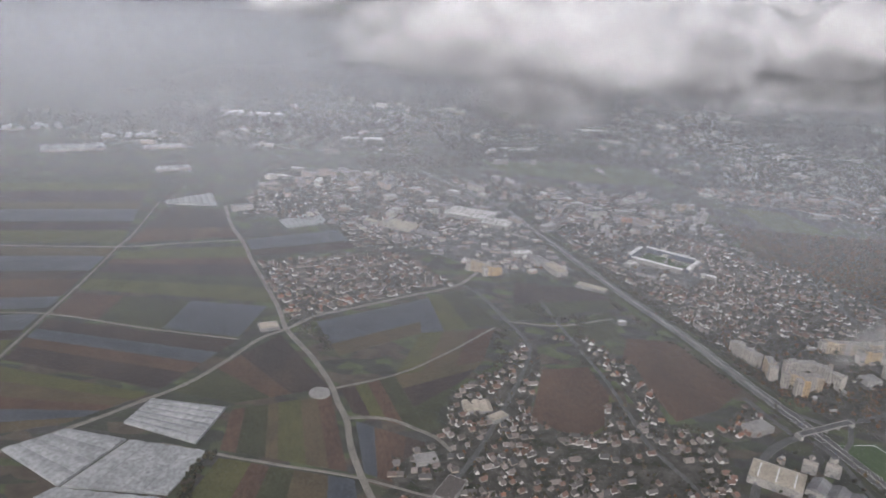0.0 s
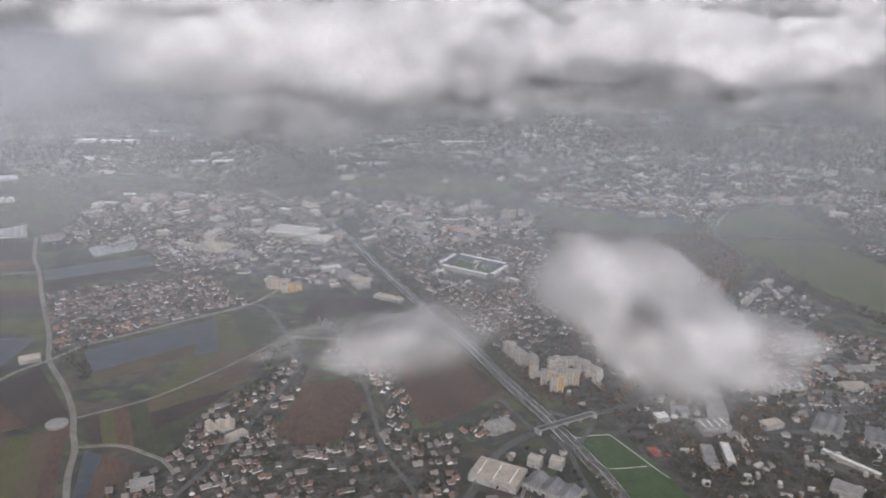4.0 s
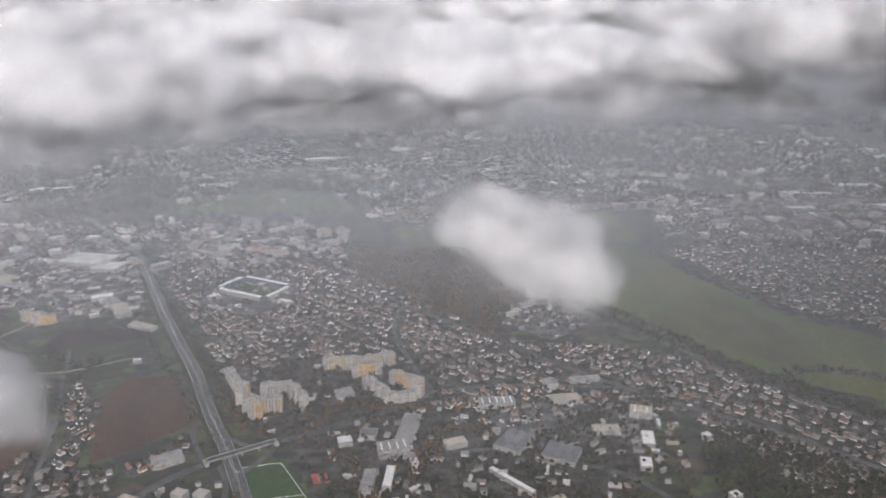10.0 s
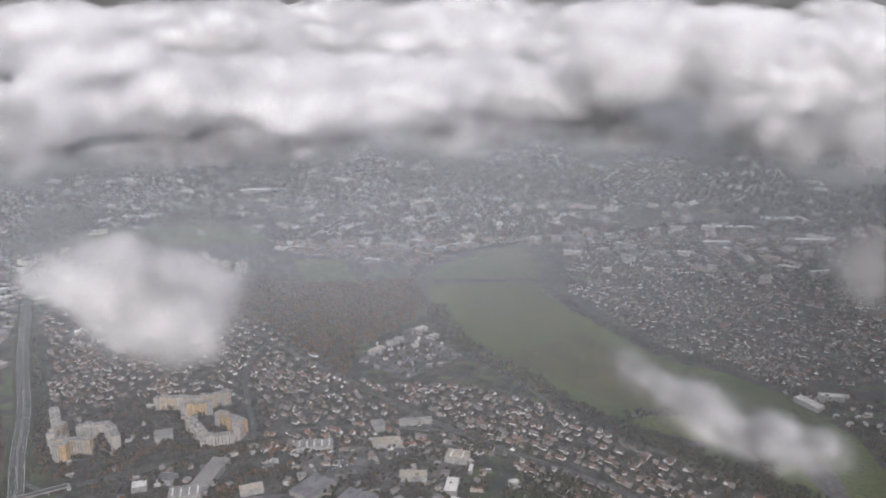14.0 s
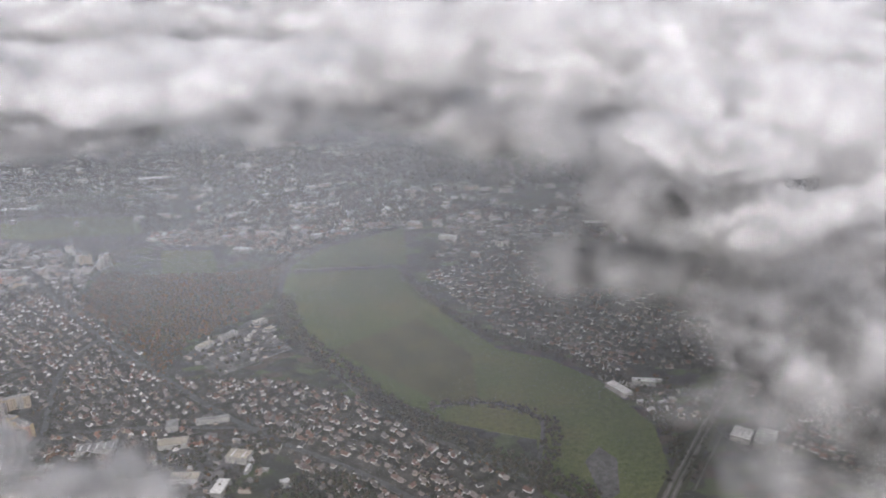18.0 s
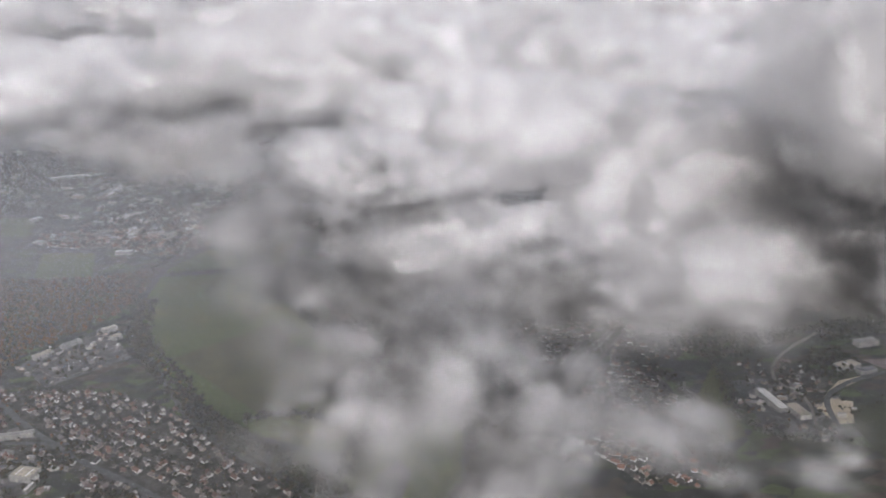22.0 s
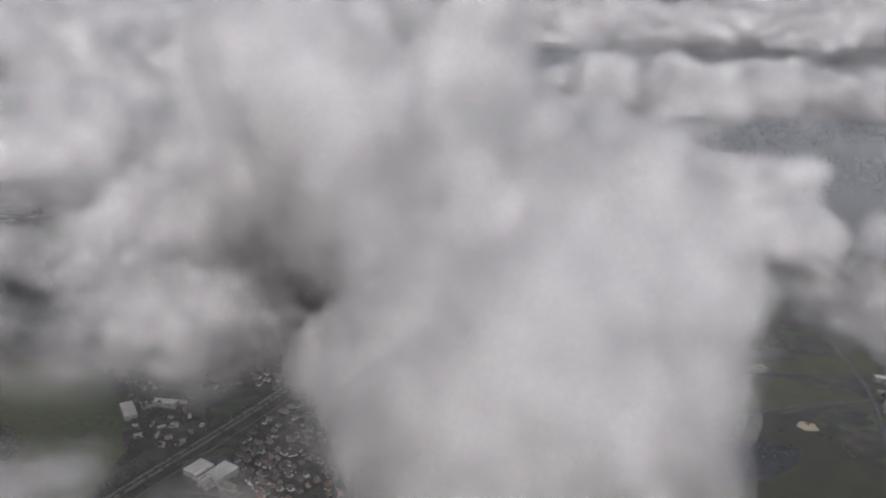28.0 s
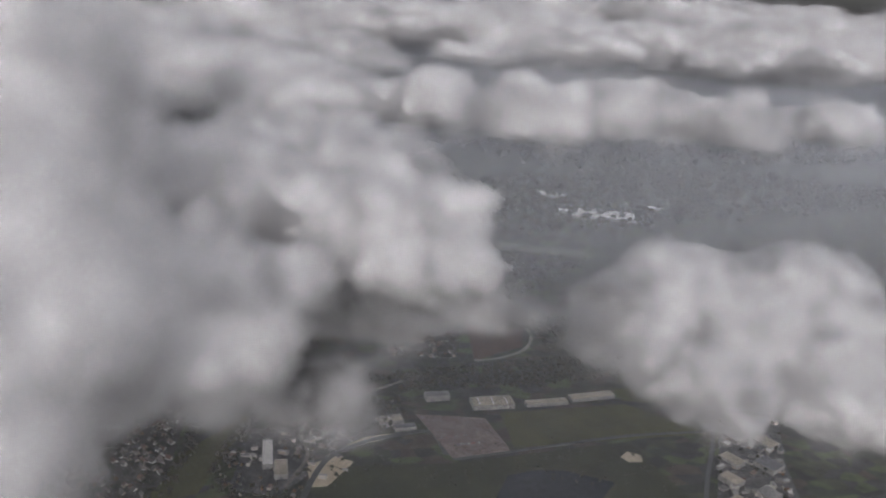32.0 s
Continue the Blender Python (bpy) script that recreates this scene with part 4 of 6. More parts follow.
for side, half, off in ((0, 27, 18), (90, 16, 29), (180, 27, 18), (270, 16, 29)):
    m = Matrix.Rotation(radians(side), 4, "Z")
    bm = bmesh.new()
    for r in range(6):
        box(bm, -half, half, off + r * 0.9, off + r * 0.9 + 0.9, 0, 0.8 + r * 0.5)
    bm.transform(m)
    part("stand", bm, SEATS, stadium)
    bm = boxes((-half - 1, half + 1, off + 5.3, off + 5.8, 0, 4.8))
    bm.transform(m)
    part("back_wall", bm, CONCRETE, stadium)
    bm = boxes((-half - 1.5, half + 1.5, off + 1.6, off + 6.4, 4.8, 5.2), bevel=0.1)
    bm.transform(m)
    part("stand_roof", bm, WHITE_ROOF, stadium)
    for k in range(5):
        u = -half + k * half / 2
        bm = boxes((u - 0.25, u + 0.25, off + 5.4, off + 5.9, 5.1, 6.0))
        bm.transform(m)
        part("roof_truss", bm, STEEL, stadium)
plot("yard", STADIUM_PLOT, YARD, "grey car parks round the stadium", "car park")
shed(34, 790, 12, 7, 4, 30, WHITE_ROOF, "white hall beside the stadium")
shed(112, 770, 13, 6, 3, -33, WHITE_ROOF, "low white building beside the stadium")
shed(46, 757, 30, 4, 2.5, -33, FLAT_ROOF, "long low grey building beside the stadium")

# works beside the motorway
plot("yard", [(137, 502), (255, 544), (439, 548), (400, 470), (353, 380), (175, 380)], PLOTS, "yards, trees and car parks of an industrial quarter", "yard")
plot("yard", [(280, 520), (330, 535), (420, 530), (390, 480), (300, 470)], YARD, "grey car parks of an industrial quarter", "yard")
ell = shed(214, 476, 22, 14, 4.5, 8, FLAT_ROOF, "large grey L-shaped hall with a flat roof", lights=4)
shed(226, 500, 13, 38, 4.5, -14, FLAT_ROOF, "long grey wing of a hall with a flat roof")
shed(297, 534, 28, 12, 4, 2, FLAT_ROOF, "grey hall with a white front", lights=5)
shed(352, 534, 22, 11, 4, 4, SAND_ROOF, "sand-coloured flat-roofed hall among works")
shed(370, 486, 20, 9, 4, -6, SAND_ROOF, "pale flat-roofed works building")
shed(404, 508, 17, 12, 5, -20, SAND_ROOF, "pale square hall with a roof hatch", lights=2)
shed(396, 470, 9, 18, 4, -14, WHITE_ROOF, "white hall beside a service road")
shed(384, 440, 8, 12, 4, -14, WHITE_ROOF, "white hall beside a service road")
shed(412, 492, 3, 10, 3, -14, WHITE_ROOF, "narrow white shed beside trees")
shed(258, 478, 16, 9, 4, 16, SAND_ROOF, "small pale hall among trees")
shed(330, 458, 24, 20, 4, -30, DARK_ROOF, "dark-roofed works hall with ridged roof", ridges=4)
shed(300, 476, 20, 26, 4, -38, DARK_ROOF, "dark-roofed works hall with ridged roof", ridges=3)
shed(180, 488, 10, 9, 4, 12, WHITE_ROOF, "white flat-roofed hall beside the sports ground")
shed(197, 496, 12, 10, 4, -8, DARK_ROOF, "dark-roofed hall beside the sports ground")
shed(210, 440, 6, 24, 4, -10, WHITE_ROOF, "long white building behind the sports ground")
shed(196, 436, 8, 26, 4, -10, FLAT_ROOF, "long grey building behind the sports ground")
shed(290, 430, 38, 4, 3, -52, WHITE_ROOF, "long low white building among trees")
shed(315, 400, 14, 16, 4, 20, SAND_ROOF, "grey flat-roofed hall among trees")
shed(270, 400, 18, 12, 4, -40, FLAT_ROOF, "grey flat-roofed hall among trees")
shed(346, 560, 9, 12, 5, 8, FLAT_ROOF, "tall grey hall among houses")
shed(376, 566, 26, 5, 4, 6, FLAT_ROOF, "long grey hall among houses")
shed(440, 470, 7, 6, 4, 20, WHITE_ROOF, "small white house-like hall among dark trees")
shed(428, 400, 7, 6, 4, 20, WHITE_ROOF, "small white hall among dark trees")
plot("sports_pitch", [(109, 466), (139, 470), (164, 415), (172, 380), (138, 376), (120, 425)], PITCH, "green football pitch beside the motorway", "pitch", z=0.42)
plot("sports_court", [(158, 452), (168, 453), (172, 442), (161, 441)], RED_SURFACE, "small red hard court", "court", z=0.42)
for a, b in (((111, 464), (137, 468)), ((137, 468), (162, 416)), ((121, 426), (156, 430))):
    way("pitch_line", [a, b], 0.25, PAINT, "white touch line of the pitch", 0.4, "line")

def clutter(poly, count, label, seed, low=(2.0, 9.0), trees=0, height=(1.4, 3.6)):
    """Annexes, canopies and small sheds between the halls."""
    rr = random.Random(seed)
    xs, ys = [p[0] for p in poly], [p[1] for p in poly]
    got = []
    for _ in range(count * 6):
        x, y = rr.uniform(min(xs), max(xs)), rr.uniform(min(ys), max(ys))
        if len(got) < count and inside(x, y, poly) and not on_way(x, y, 2.5):
            got.append((0, x, y, 0, rr.choice((0.15, -0.25, 1.3, 0.5)) + rr.uniform(-0.1, 0.1), rr.uniform(*low), rr.uniform(2.0, low[1] * 0.6), rr.uniform(*height)))
    scatter("sheds", [BLOCK], got, label, "sheds")
    for _ in range(trees):
        x, y = rr.uniform(min(xs), max(xs)), rr.uniform(min(ys), max(ys))
        if inside(x, y, poly):
            GARDEN.append((x, y, rr.uniform(0.5, 1.2)))


WORKS = [(140, 500), (255, 544), (439, 548), (420, 470), (400, 330), (180, 330), (176, 400)]
clutter(WORKS, 230, "grey sheds, annexes and canopies between the works halls", 51, trees=1500)
clutter(STADIUM_PLOT, 30, "low buildings beside the stadium", 52, (2, 7), 60)
clutter(FLATS_PLOT, 26, "garages and low buildings between the flats", 53, (2, 6), 700)
clutter([(-330, 880), (-250, 900), (-110, 1000), (-60, 860), (-30, 760), (-110, 740), (-200, 800)], 150, "grey and white sheds of the shopping quarter", 54, (3, 14), 200)
clutter([(320, 702), (382, 783), (430, 701), (369, 650)], 40, "low buildings by the car parks", 55, (2, 6), 160)
clutter([(1300, 435), (1368, 560), (1425, 560), (1391, 497), (1365, 420)], 70, "sheds of the industrial estate", 56, (3, 9), 60)
clutter([(950, 560), (1010, 570), (1040, 500), (985, 460), (945, 480)], 30, "sheds round the depot", 57, (2, 7), 120)
clutter([(700, 600), (760, 590), (800, 520), (760, 500), (720, 540)], 24, "sheds round the hangars", 58, (2, 7), 160)
clutter([(60, 440), (100, 470), (110, 400), (40, 380)], 16, "annexes of the warehouses", 59, (2, 7), 50)
clutter([(-60, 960), (60, 1100), (190, 1020), (170, 900), (20, 870)], 70, "mid-rise blocks and shops at the town's edge", 60, (4, 12), 250, (3, 7))

# shops and warehouses seen from the start
shed(52, 418, 32, 22, 5, -28, SAND_ROOF, "large pale warehouse with a flat roof", lights=3)
shed(84, 404, 34, 16, 4, -38, DARK_ROOF, "long dark-roofed warehouse with ridged roof", ridges=3)
shed(78, 432, 9, 7, 6, -28, PALE, "white office building with a flat roof")
shed(92, 430, 9, 7, 6, -28, PALE, "white office building with a flat roof")
shed(60, 476, 20, 12, 4, 28, FLAT_ROOF, "grey supermarket with a flat roof")
shed(-4, 638, 7, 5, 3, 10, WHITE_ROOF, "small white hut in a field", name="hut", category="hut")
shed(-134, 478, 20, 14, 2.5, 10, SAND_ROOF, "sandy builder's yard with low sheds", ridges=3)
shed(-120, 466, 14, 8, 3, 40, SAND_ROOF, "low pale shed in a builder's yard")
shed(-166, 412, 14, 9, 3, 20, FLAT_ROOF, "grey farm shed beside a lane")
shed(-150, 384, 12, 22, 3, -24, ROOF_TILE, "farm building with a red-brown roof")
shed(-306, 580, 16, 12, 2.6, 26, SAND_ROOF, "pale farm shed beside the road")
plot("yard", [(-330, 880), (-250, 900), (-110, 1000), (-60, 860), (-30, 760), (-110, 740), (-200, 800)], YARD, "grey yards and car parks of a shopping quarter", "yard")
shed(-140, 930, 60, 38, 5, -18, WHITE_ROOF, "large white shopping hall with roof plant", lights=8)
shed(-108, 900, 34, 26, 5, -18, WHITE_ROOF, "white shopping hall in grey yards", lights=5)
shed(-164, 1024, 16, 10, 6, -20, WHITE_ROOF, "bright white hall in grey yards")
shed(-252, 872, 30, 10, 4, -25, SAND_ROOF, "sand-coloured flat-roofed hall in a yard")
lot = shed(-222, 868, 40, 34, 2.5, -25, SAND_ROOF, "hall with rows of sand-coloured roof bays", wall=DARK_ROOF, ridges=6)
shed(-52, 758, 14, 30, 5, 26, SAND_ROOF, "pale hall beside the motorway")
shed(-66, 778, 12, 22, 5, 26, FLAT_ROOF, "grey hall beside the motorway")
shed(-20, 716, 30, 10, 3, -30, SAND_ROOF, "low pale sheds beside the motorway")
shed(-84, 800, 22, 12, 4, 20, WHITE_ROOF, "white hall among yards")
shed(-190, 846, 26, 10, 4, -20, FLAT_ROOF, "grey hall among yards")
# far white landmark roofs
for x, y, w, d, t in ((340, 1035, 22, 9, -10), (474, 1111, 30, 8, 20), (440, 1090, 18, 8, 20), (930, 1180, 60, 16, -12), (1040, 1230, 80, 18, -12), (860, 1090, 40, 14, -8), (1010, 1090, 50, 12, -8), (-60, 1330, 60, 16, 0), (-330, 1330, 70, 18, 10), (120, 1560, 90, 20, 5), (-560, 1500, 110, 24, 0), (1442, 1378, 60, 30, -10), (1500, 1240, 110, 50, -14), (1440, 1260, 40, 14, -14), (1600, 1300, 70, 14, -20), (930, 930, 30, 8, 5), (960, 905, 34, 6, 5)):
    shed(x, y, w, d, 5, t, WHITE_ROOF, "long white-roofed hall of the far town")

# greenhouses and film tunnels
def tunnels(q, k, label):
    ob = new("greenhouse")
    tagged(ob, label, "greenhouse")
    for i in range(k):
        bm = bmesh.new()
        rows = []
        for u in (i / k, (i + 0.25) / k, (i + 0.5) / k, (i + 0.75) / k, (i + 0.985) / k):
            hgt = {0: 1.2, 1: 1.75, 2: 2.0, 3: 1.75, 4: 1.2}[len(rows)]
            a, b = bilerp(q, u, 0), bilerp(q, u, 1)
            rows.append([bm.verts.new((*a, 0)), bm.verts.new((*a, hgt)), bm.verts.new((*b, hgt)), bm.verts.new((*b, 0))])
        for r, s in zip(rows, rows[1:]):
            for j in range(3):
                bm.faces.new((r[j], r[j + 1], s[j + 1], s[j]))
        for r in (rows[0], rows[-1]):
            bm.faces.new(r)
        part("span", bm, FILM, ob)


tunnels([(-361, 428), (-355, 459), (-303, 455), (-309, 412)], 6, "long grey film greenhouses side by side")
tunnels([(-419, 391), (-391, 417), (-352, 411), (-370, 362)], 4, "grey film greenhouses beside a farm road")
tunnels([(-350, 410), (-299, 404), (-308, 362), (-368, 362)], 4, "grey film greenhouses beside a farm road")
tunnels([(-372, 360), (-308, 358), (-318, 330), (-390, 330)], 5, "grey film greenhouses beside a farm road")
tunnels([(-514, 905), (-472, 950), (-449, 900), (-510, 893)], 8, "white greenhouse roofs in rows")
tunnels([(-364, 860), (-326, 903), (-309, 864), (-348, 834)], 8, "white greenhouse roofs in rows")
for x, y, w, d in ((-740, 1130, 90, 26), (-560, 1055, 46, 16), (-860, 1260, 110, 26), (-700, 1240, 90, 20), (-620, 1180, 60, 16)):
    shed(x, y, w, d, 3, 30, FILM, "far pale greenhouse roofs beside fields", wall=PALE, ridges=5, name="greenhouse", category="greenhouse")

tank = empty_thing("storage_tank", -245, 482, 0, 0, "round pale covered basin beside the road", "tank")
bm = bmesh.new()
bmesh.ops.create_cone(bm, cap_ends=True, segments=40, radius1=7.2, radius2=7.2, depth=1.6, matrix=Matrix.Translation((0, 0, 0.8)))
part("wall", bm, CONCRETE, tank)
bm = bmesh.new()
bmesh.ops.create_cone(bm, cap_ends=True, segments=40, radius1=7.4, radius2=1.0, depth=0.7, matrix=Matrix.Translation((0, 0, 1.97)))
part("cover", bm, FLAT_ROOF, tank, "pale domed cover")

# retail park below the wood
plot("yard", [(329, 702), (382, 783), (430, 701), (369, 650)], YARD, "grey car parks and looping lanes of a park", "car park")
for pts in ([(350, 690), (375, 668), (400, 690), (380, 715), (355, 705)], [(370, 730), (400, 700), (422, 712), (395, 740), (372, 735)], [(345, 715), (385, 760), (415, 722)]):
    way("lane", pts, 2.0, GRAVEL, "pale looping lane in a car park", 0.5)
shed(345, 716, 18, 8, 4, 48, SAND_ROOF, "pale flat-roofed hall by the car park")
shed(364, 738, 20, 6, 4, 48, FLAT_ROOF, "grey flat-roofed hall by the car park")
shed(392, 770, 14, 8, 4, 40, PALE, "pale hall by the river")
shed(404, 748, 10, 7, 4, 40, SAND_ROOF, "pale hall by the river")

# hangars and factory by the railway
shed(712, 570, 10, 24, 4, 22, WHITE_ROOF, "long white-roofed hangar at the meadow's edge")
shed(738, 580, 20, 8, 4, -14, WHITE_ROOF, "white-roofed hangar at the meadow's edge")
plot("yard", [(764, 500), (790, 505), (816, 480), (800, 455), (772, 462)], YARD, "grey factory yard", "yard")
shed(778, 484, 14, 16, 5, -40, WHITE_ROOF, "white factory hall with stepped roofs", ridges=4)
shed(794, 478, 14, 20, 5, -40, WHITE_ROOF, "white factory hall with stepped roofs", ridges=5)
shed(785, 468, 10, 8, 6, -40, WHITE_ROOF, "white factory hall with stepped roofs", lights=2)
shed(800, 462, 10, 7, 4, -40, SAND_ROOF, "pale factory annex beside white halls")
plot("yard", [(960, 560), (990, 560), (1010, 500), (985, 470), (950, 480)], YARD, "grey depot yard", "yard")
shed(975, 520, 8, 34, 4, 4, WHITE_ROOF, "long pale depot hall in a yard")
shed(986, 500, 10, 20, 4, 4, SAND_ROOF, "pale depot hall in a yard")
plot("yard", [(1005, 505), (1025, 520), (1040, 510), (1020, 480), (1008, 480)], paint("bare_sand", (0.32, 0.27, 0.2), (0.42, 0.36, 0.27), 0.1), "bare sandy pit", "pit")

# halls on the plateau
plot("yard", [(1096, 579), (1117, 512), (1166, 521), (1155, 571)], paint("pinkish_paving", (0.13, 0.1, 0.09), (0.19, 0.15, 0.135), 0.06, fine=0.4, c3=(0.15, 0.125, 0.115)), "broad pinkish-grey paved yard", "yard", z=0.5)
shed(1166, 594, 38, 17, 4, 4, SAND_ROOF, "sand-coloured exhibition hall with a flat roof", lights=3)
shed(1216, 594, 40, 8, 3, 6, SAND_ROOF, "long sand-coloured hall beside grass")
shed(1262, 604, 44, 10, 3, 9, SAND_ROOF, "long sand-coloured hall beside grass")
shed(1118, 606, 22, 9, 5, 6, FLAT_ROOF, "grey hall with a curved white front")
shed(1072, 566, 22, 11, 4, 14, SAND_ROOF, "pale flat-roofed hall by the road", lights=1)
shed(1084, 556, 18, 7, 3, 10, DARK_ROOF, "dark-roofed hall by the road")
plot("yard", [(1020, 520), (1050, 545), (1090, 552), (1050, 535)], bpy.data.materials["bare_sand"], "bare sandy verge", "verge")
plot("yard", [(1262, 515), (1272, 510), (1270, 500), (1258, 500), (1254, 508)], bpy.data.materials["bare_sand"], "round sandy hollow in the grass", "pit")
plot("yard", [(1300, 435), (1368, 560), (1425, 560), (1391, 497), (1365, 420)], YARD, "grey yards of an industrial estate", "yard")
shed(1400, 572, 44, 8, 4, -20, WHITE_ROOF, "long white-roofed hall of the estate")
for i, (x, y, w, d, m) in enumerate([(1330, 470, 12, 16, SAND_ROOF), (1344, 496, 12, 18, SAND_ROOF), (1364, 530, 14, 16, FLAT_ROOF), (1350, 450, 14, 14, FLAT_ROOF), (1372, 488, 16, 18, DARK_ROOF), (1322, 440, 12, 16, SAND_ROOF), (1388, 520, 14, 18, SAND_ROOF)]):
    shed(x, y, w, d, 4, 28, m, "industrial hall on the estate")


# ---- cars ----
def car_parts():
    body = boxes((-0.95, 0.95, -0.38, 0.38, 0.16, 0.42), bevel=0.06)
    cabin = bmesh.new()
    v = [cabin.verts.new(p) for p in ((-0.6, -0.35, 0.42), (0.5, -0.35, 0.42), (0.5, 0.35, 0.42), (-0.6, 0.35, 0.42), (-0.42, -0.29, 0.66), (0.2, -0.29, 0.66), (0.2, 0.29, 0.66), (-0.42, 0.29, 0.66))]
    for f in ((4, 5, 6, 7), (0, 1, 5, 4), (1, 2, 6, 5), (2, 3, 7, 6), (3, 0, 4, 7)):
        cabin.faces.new([v[i] for i in f])
    wheel = bmesh.new()
    bmesh.ops.create_cone(wheel, cap_ends=True, segments=10, radius1=0.15, radius2=0.15, depth=0.12, matrix=Matrix.Rotation(radians(90), 4, "X"))
    res = []
    for nm, bm, m in (("body", body, CAR_PAINT), ("cabin", cabin, GLASS_DARK), ("wheel", wheel, RUBBER)):
        mm = bpy.data.meshes.new(nm)
        bm.to_mesh(mm)
        bm.free()
        mm.materials.append(m)
        res.append(mm)
    return res


CAR = car_parts()


def put_car(x, y, z, turn, group):
    ob = empty_thing("car", x, y, z, turn, "small car with dark windows on the asphalt", "car", group)
    hang("body", CAR[0], ob)
    hang("cabin", CAR[1], ob)
    for a in (-0.58, 0.6):
        for b in (-0.36, 0.36):
            hang("wheel", CAR[2], ob, m=pose(a, b, 0.15))


rnd = random.Random(11)
for i in range(26):
    c, nr = line[rnd.randrange(20, len(line) - 10)]
    s = rnd.choice((-4.0, -1.9, 1.9, 4.0))
    p = c + nr * s
    put_car(p.x, p.y, 0.64, math.degrees(math.atan2(-nr.x, nr.y)), "cars on the motorway")
for x0, y0, dx, dy, k in ((300, 500, 2.0, 0.6, 16), (305, 508, 2.0, 0.6, 14), (340, 515, 2.0, 0.4, 14), (372, 690, 1.6, 1.6, 12), (1110, 540, 2.2, 0.4, 12), (1125, 530, 2.2, 0.4, 10), (30, 775, 1.8, -1.1, 10)):
    for i in range(k):
        if rnd.random() < 0.75:
            put_car(x0 + i * dx, y0 + i * dy, 0.45, math.degrees(math.atan2(dy, dx)) + 90, "parked cars")


# ---- trees ----
def blob(seed, sub=1):
    bm = bmesh.new()
    bmesh.ops.create_icosphere(bm, subdivisions=sub, radius=1.0)
    for q in bm.verts:
        q.co *= 1 + 0.35 * noise.noise(q.co * 1.7 + Vector((seed, 0, 0)))
    bm.verts.index_update()
    v, f = np.array([tuple(q.co) for q in bm.verts]), [tuple(q.index for q in p.verts) for p in bm.faces]
    bm.free()
    return v, f


def crown_kind(seed, mats, slot=0):
    """A crown of uneven leaf clumps with gaps between them, on a short trunk; about 2 m across."""
    r = random.Random(seed)
    V, F, base = [], [], 0
    for i in range(5):
        v, f = blob(seed * 9 + i)
        a, d = r.uniform(0, 6.28), r.uniform(0.15, 0.6)
        s = r.uniform(0.35, 0.6)
        V.append(v * (s, s, s * r.uniform(0.8, 1.2)) + (d * math.cos(a), d * math.sin(a), r.uniform(0.75, 1.6)))
        F += [tuple(j + base for j in q) for q in f]
        base += len(v)
    V.append(np.array([(-0.08, -0.08, 0), (0.08, -0.08, 0), (0, 0.09, 0), (0, 0, 1.1)]))
    F += [(base, base + 1, base + 3), (base + 1, base + 2, base + 3), (base + 2, base, base + 3)]
    return np.concatenate(V), F, [0] * (len(F) - 3) + [1] * 3, mats


GREEN_TREES = [crown_kind(i, [LEAF, BARK]) for i in range(4)]
AUTUMN_TREES = [crown_kind(i + 4, [LEAF_AUTUMN, BARK]) for i in range(4)]


def wood(poly, apart, kinds, label, size=(1.6, 2.8), seed=1, holes=()):
    r = random.Random(seed)
    xs, ys = [p[0] for p in poly], [p[1] for p in poly]
    items = []
    x = min(xs)
    while x < max(xs):
        y = min(ys)
        while y < max(ys):
            px, py = x + r.uniform(-0.6, 0.6) * apart, y + r.uniform(-0.6, 0.6) * apart
            if inside(px, py, poly) and not any(inside(px, py, h) for h in holes):
                s = r.uniform(*size)
                items.append((r.randrange(4), px, py, 0, r.uniform(0, 6.28), s, s, s * r.uniform(0.8, 1.25)))
            y += apart
        x += apart
    scatter("woodland", kinds, items, label, "wood")


def belt(pts, width, count, kinds, label, size=(1.3, 2.4), seed=1):
    r = random.Random(seed)
    ln = sides(smooth_line(pts, 3.0))
    items = []
    for _ in range(count):
        c, nr = r.choice(ln)
        p = c + nr * r.uniform(-width / 2, width / 2) + Vector((r.uniform(-2, 2), r.uniform(-2, 2)))
        if on_way(p.x, p.y, -0.3) and width < 15:
            continue
        s = r.uniform(*size)
        items.append((r.randrange(4), p.x, p.y, 0, r.uniform(0, 6.28), s, s, s * r.uniform(0.8, 1.25)))
    scatter("tree_belt", kinds, items, label, "trees")


wood([(180, 969), (240, 945), (330, 942), (402, 950), (400, 830), (368, 775), (325, 722), (318, 660), (252, 756), (178, 866)], 4.6, AUTUMN_TREES, "dense rust-brown autumn wood", seed=2)
wood([(240, 940), (300, 900), (330, 760), (318, 660), (252, 756), (178, 866), (180, 969)], 14.0, GREEN_TREES, "dark green trees within the autumn wood", (2.0, 3.0), 3)
wood([(-208, 1414), (158, 1348), (214, 1186), (181, 1150), (150, 1268), (25, 1292), (-130, 1240), (-180, 1290)], 7.5, GREEN_TREES, "dark wood round the park lawn", (2.5, 4.0), 4)
wood([(-330, 1190), (-150, 1260), (-120, 1190), (-300, 1120)], 8.0, GREEN_TREES, "dark wood at the town's edge", (2.5, 4.0), 5)
wood([(1083, 655), (1345, 700), (1334, 652), (1220, 625), (1087, 618)], 5.0, GREEN_TREES, "dark strip of wood behind the halls", (1.8, 3.0), 6)
wood([(430, 470), (470, 490), (560, 380), (600, 320), (470, 330), (420, 400)], 4.6, GREEN_TREES, "dark wood between the works and the river", (1.6, 2.8), 7, holes=())
wood([(1240, 790), (1330, 800), (1340, 720), (1250, 700)], 6.0, GREEN_TREES, "dark wood beside the brown field", (2.0, 3.2), 8)
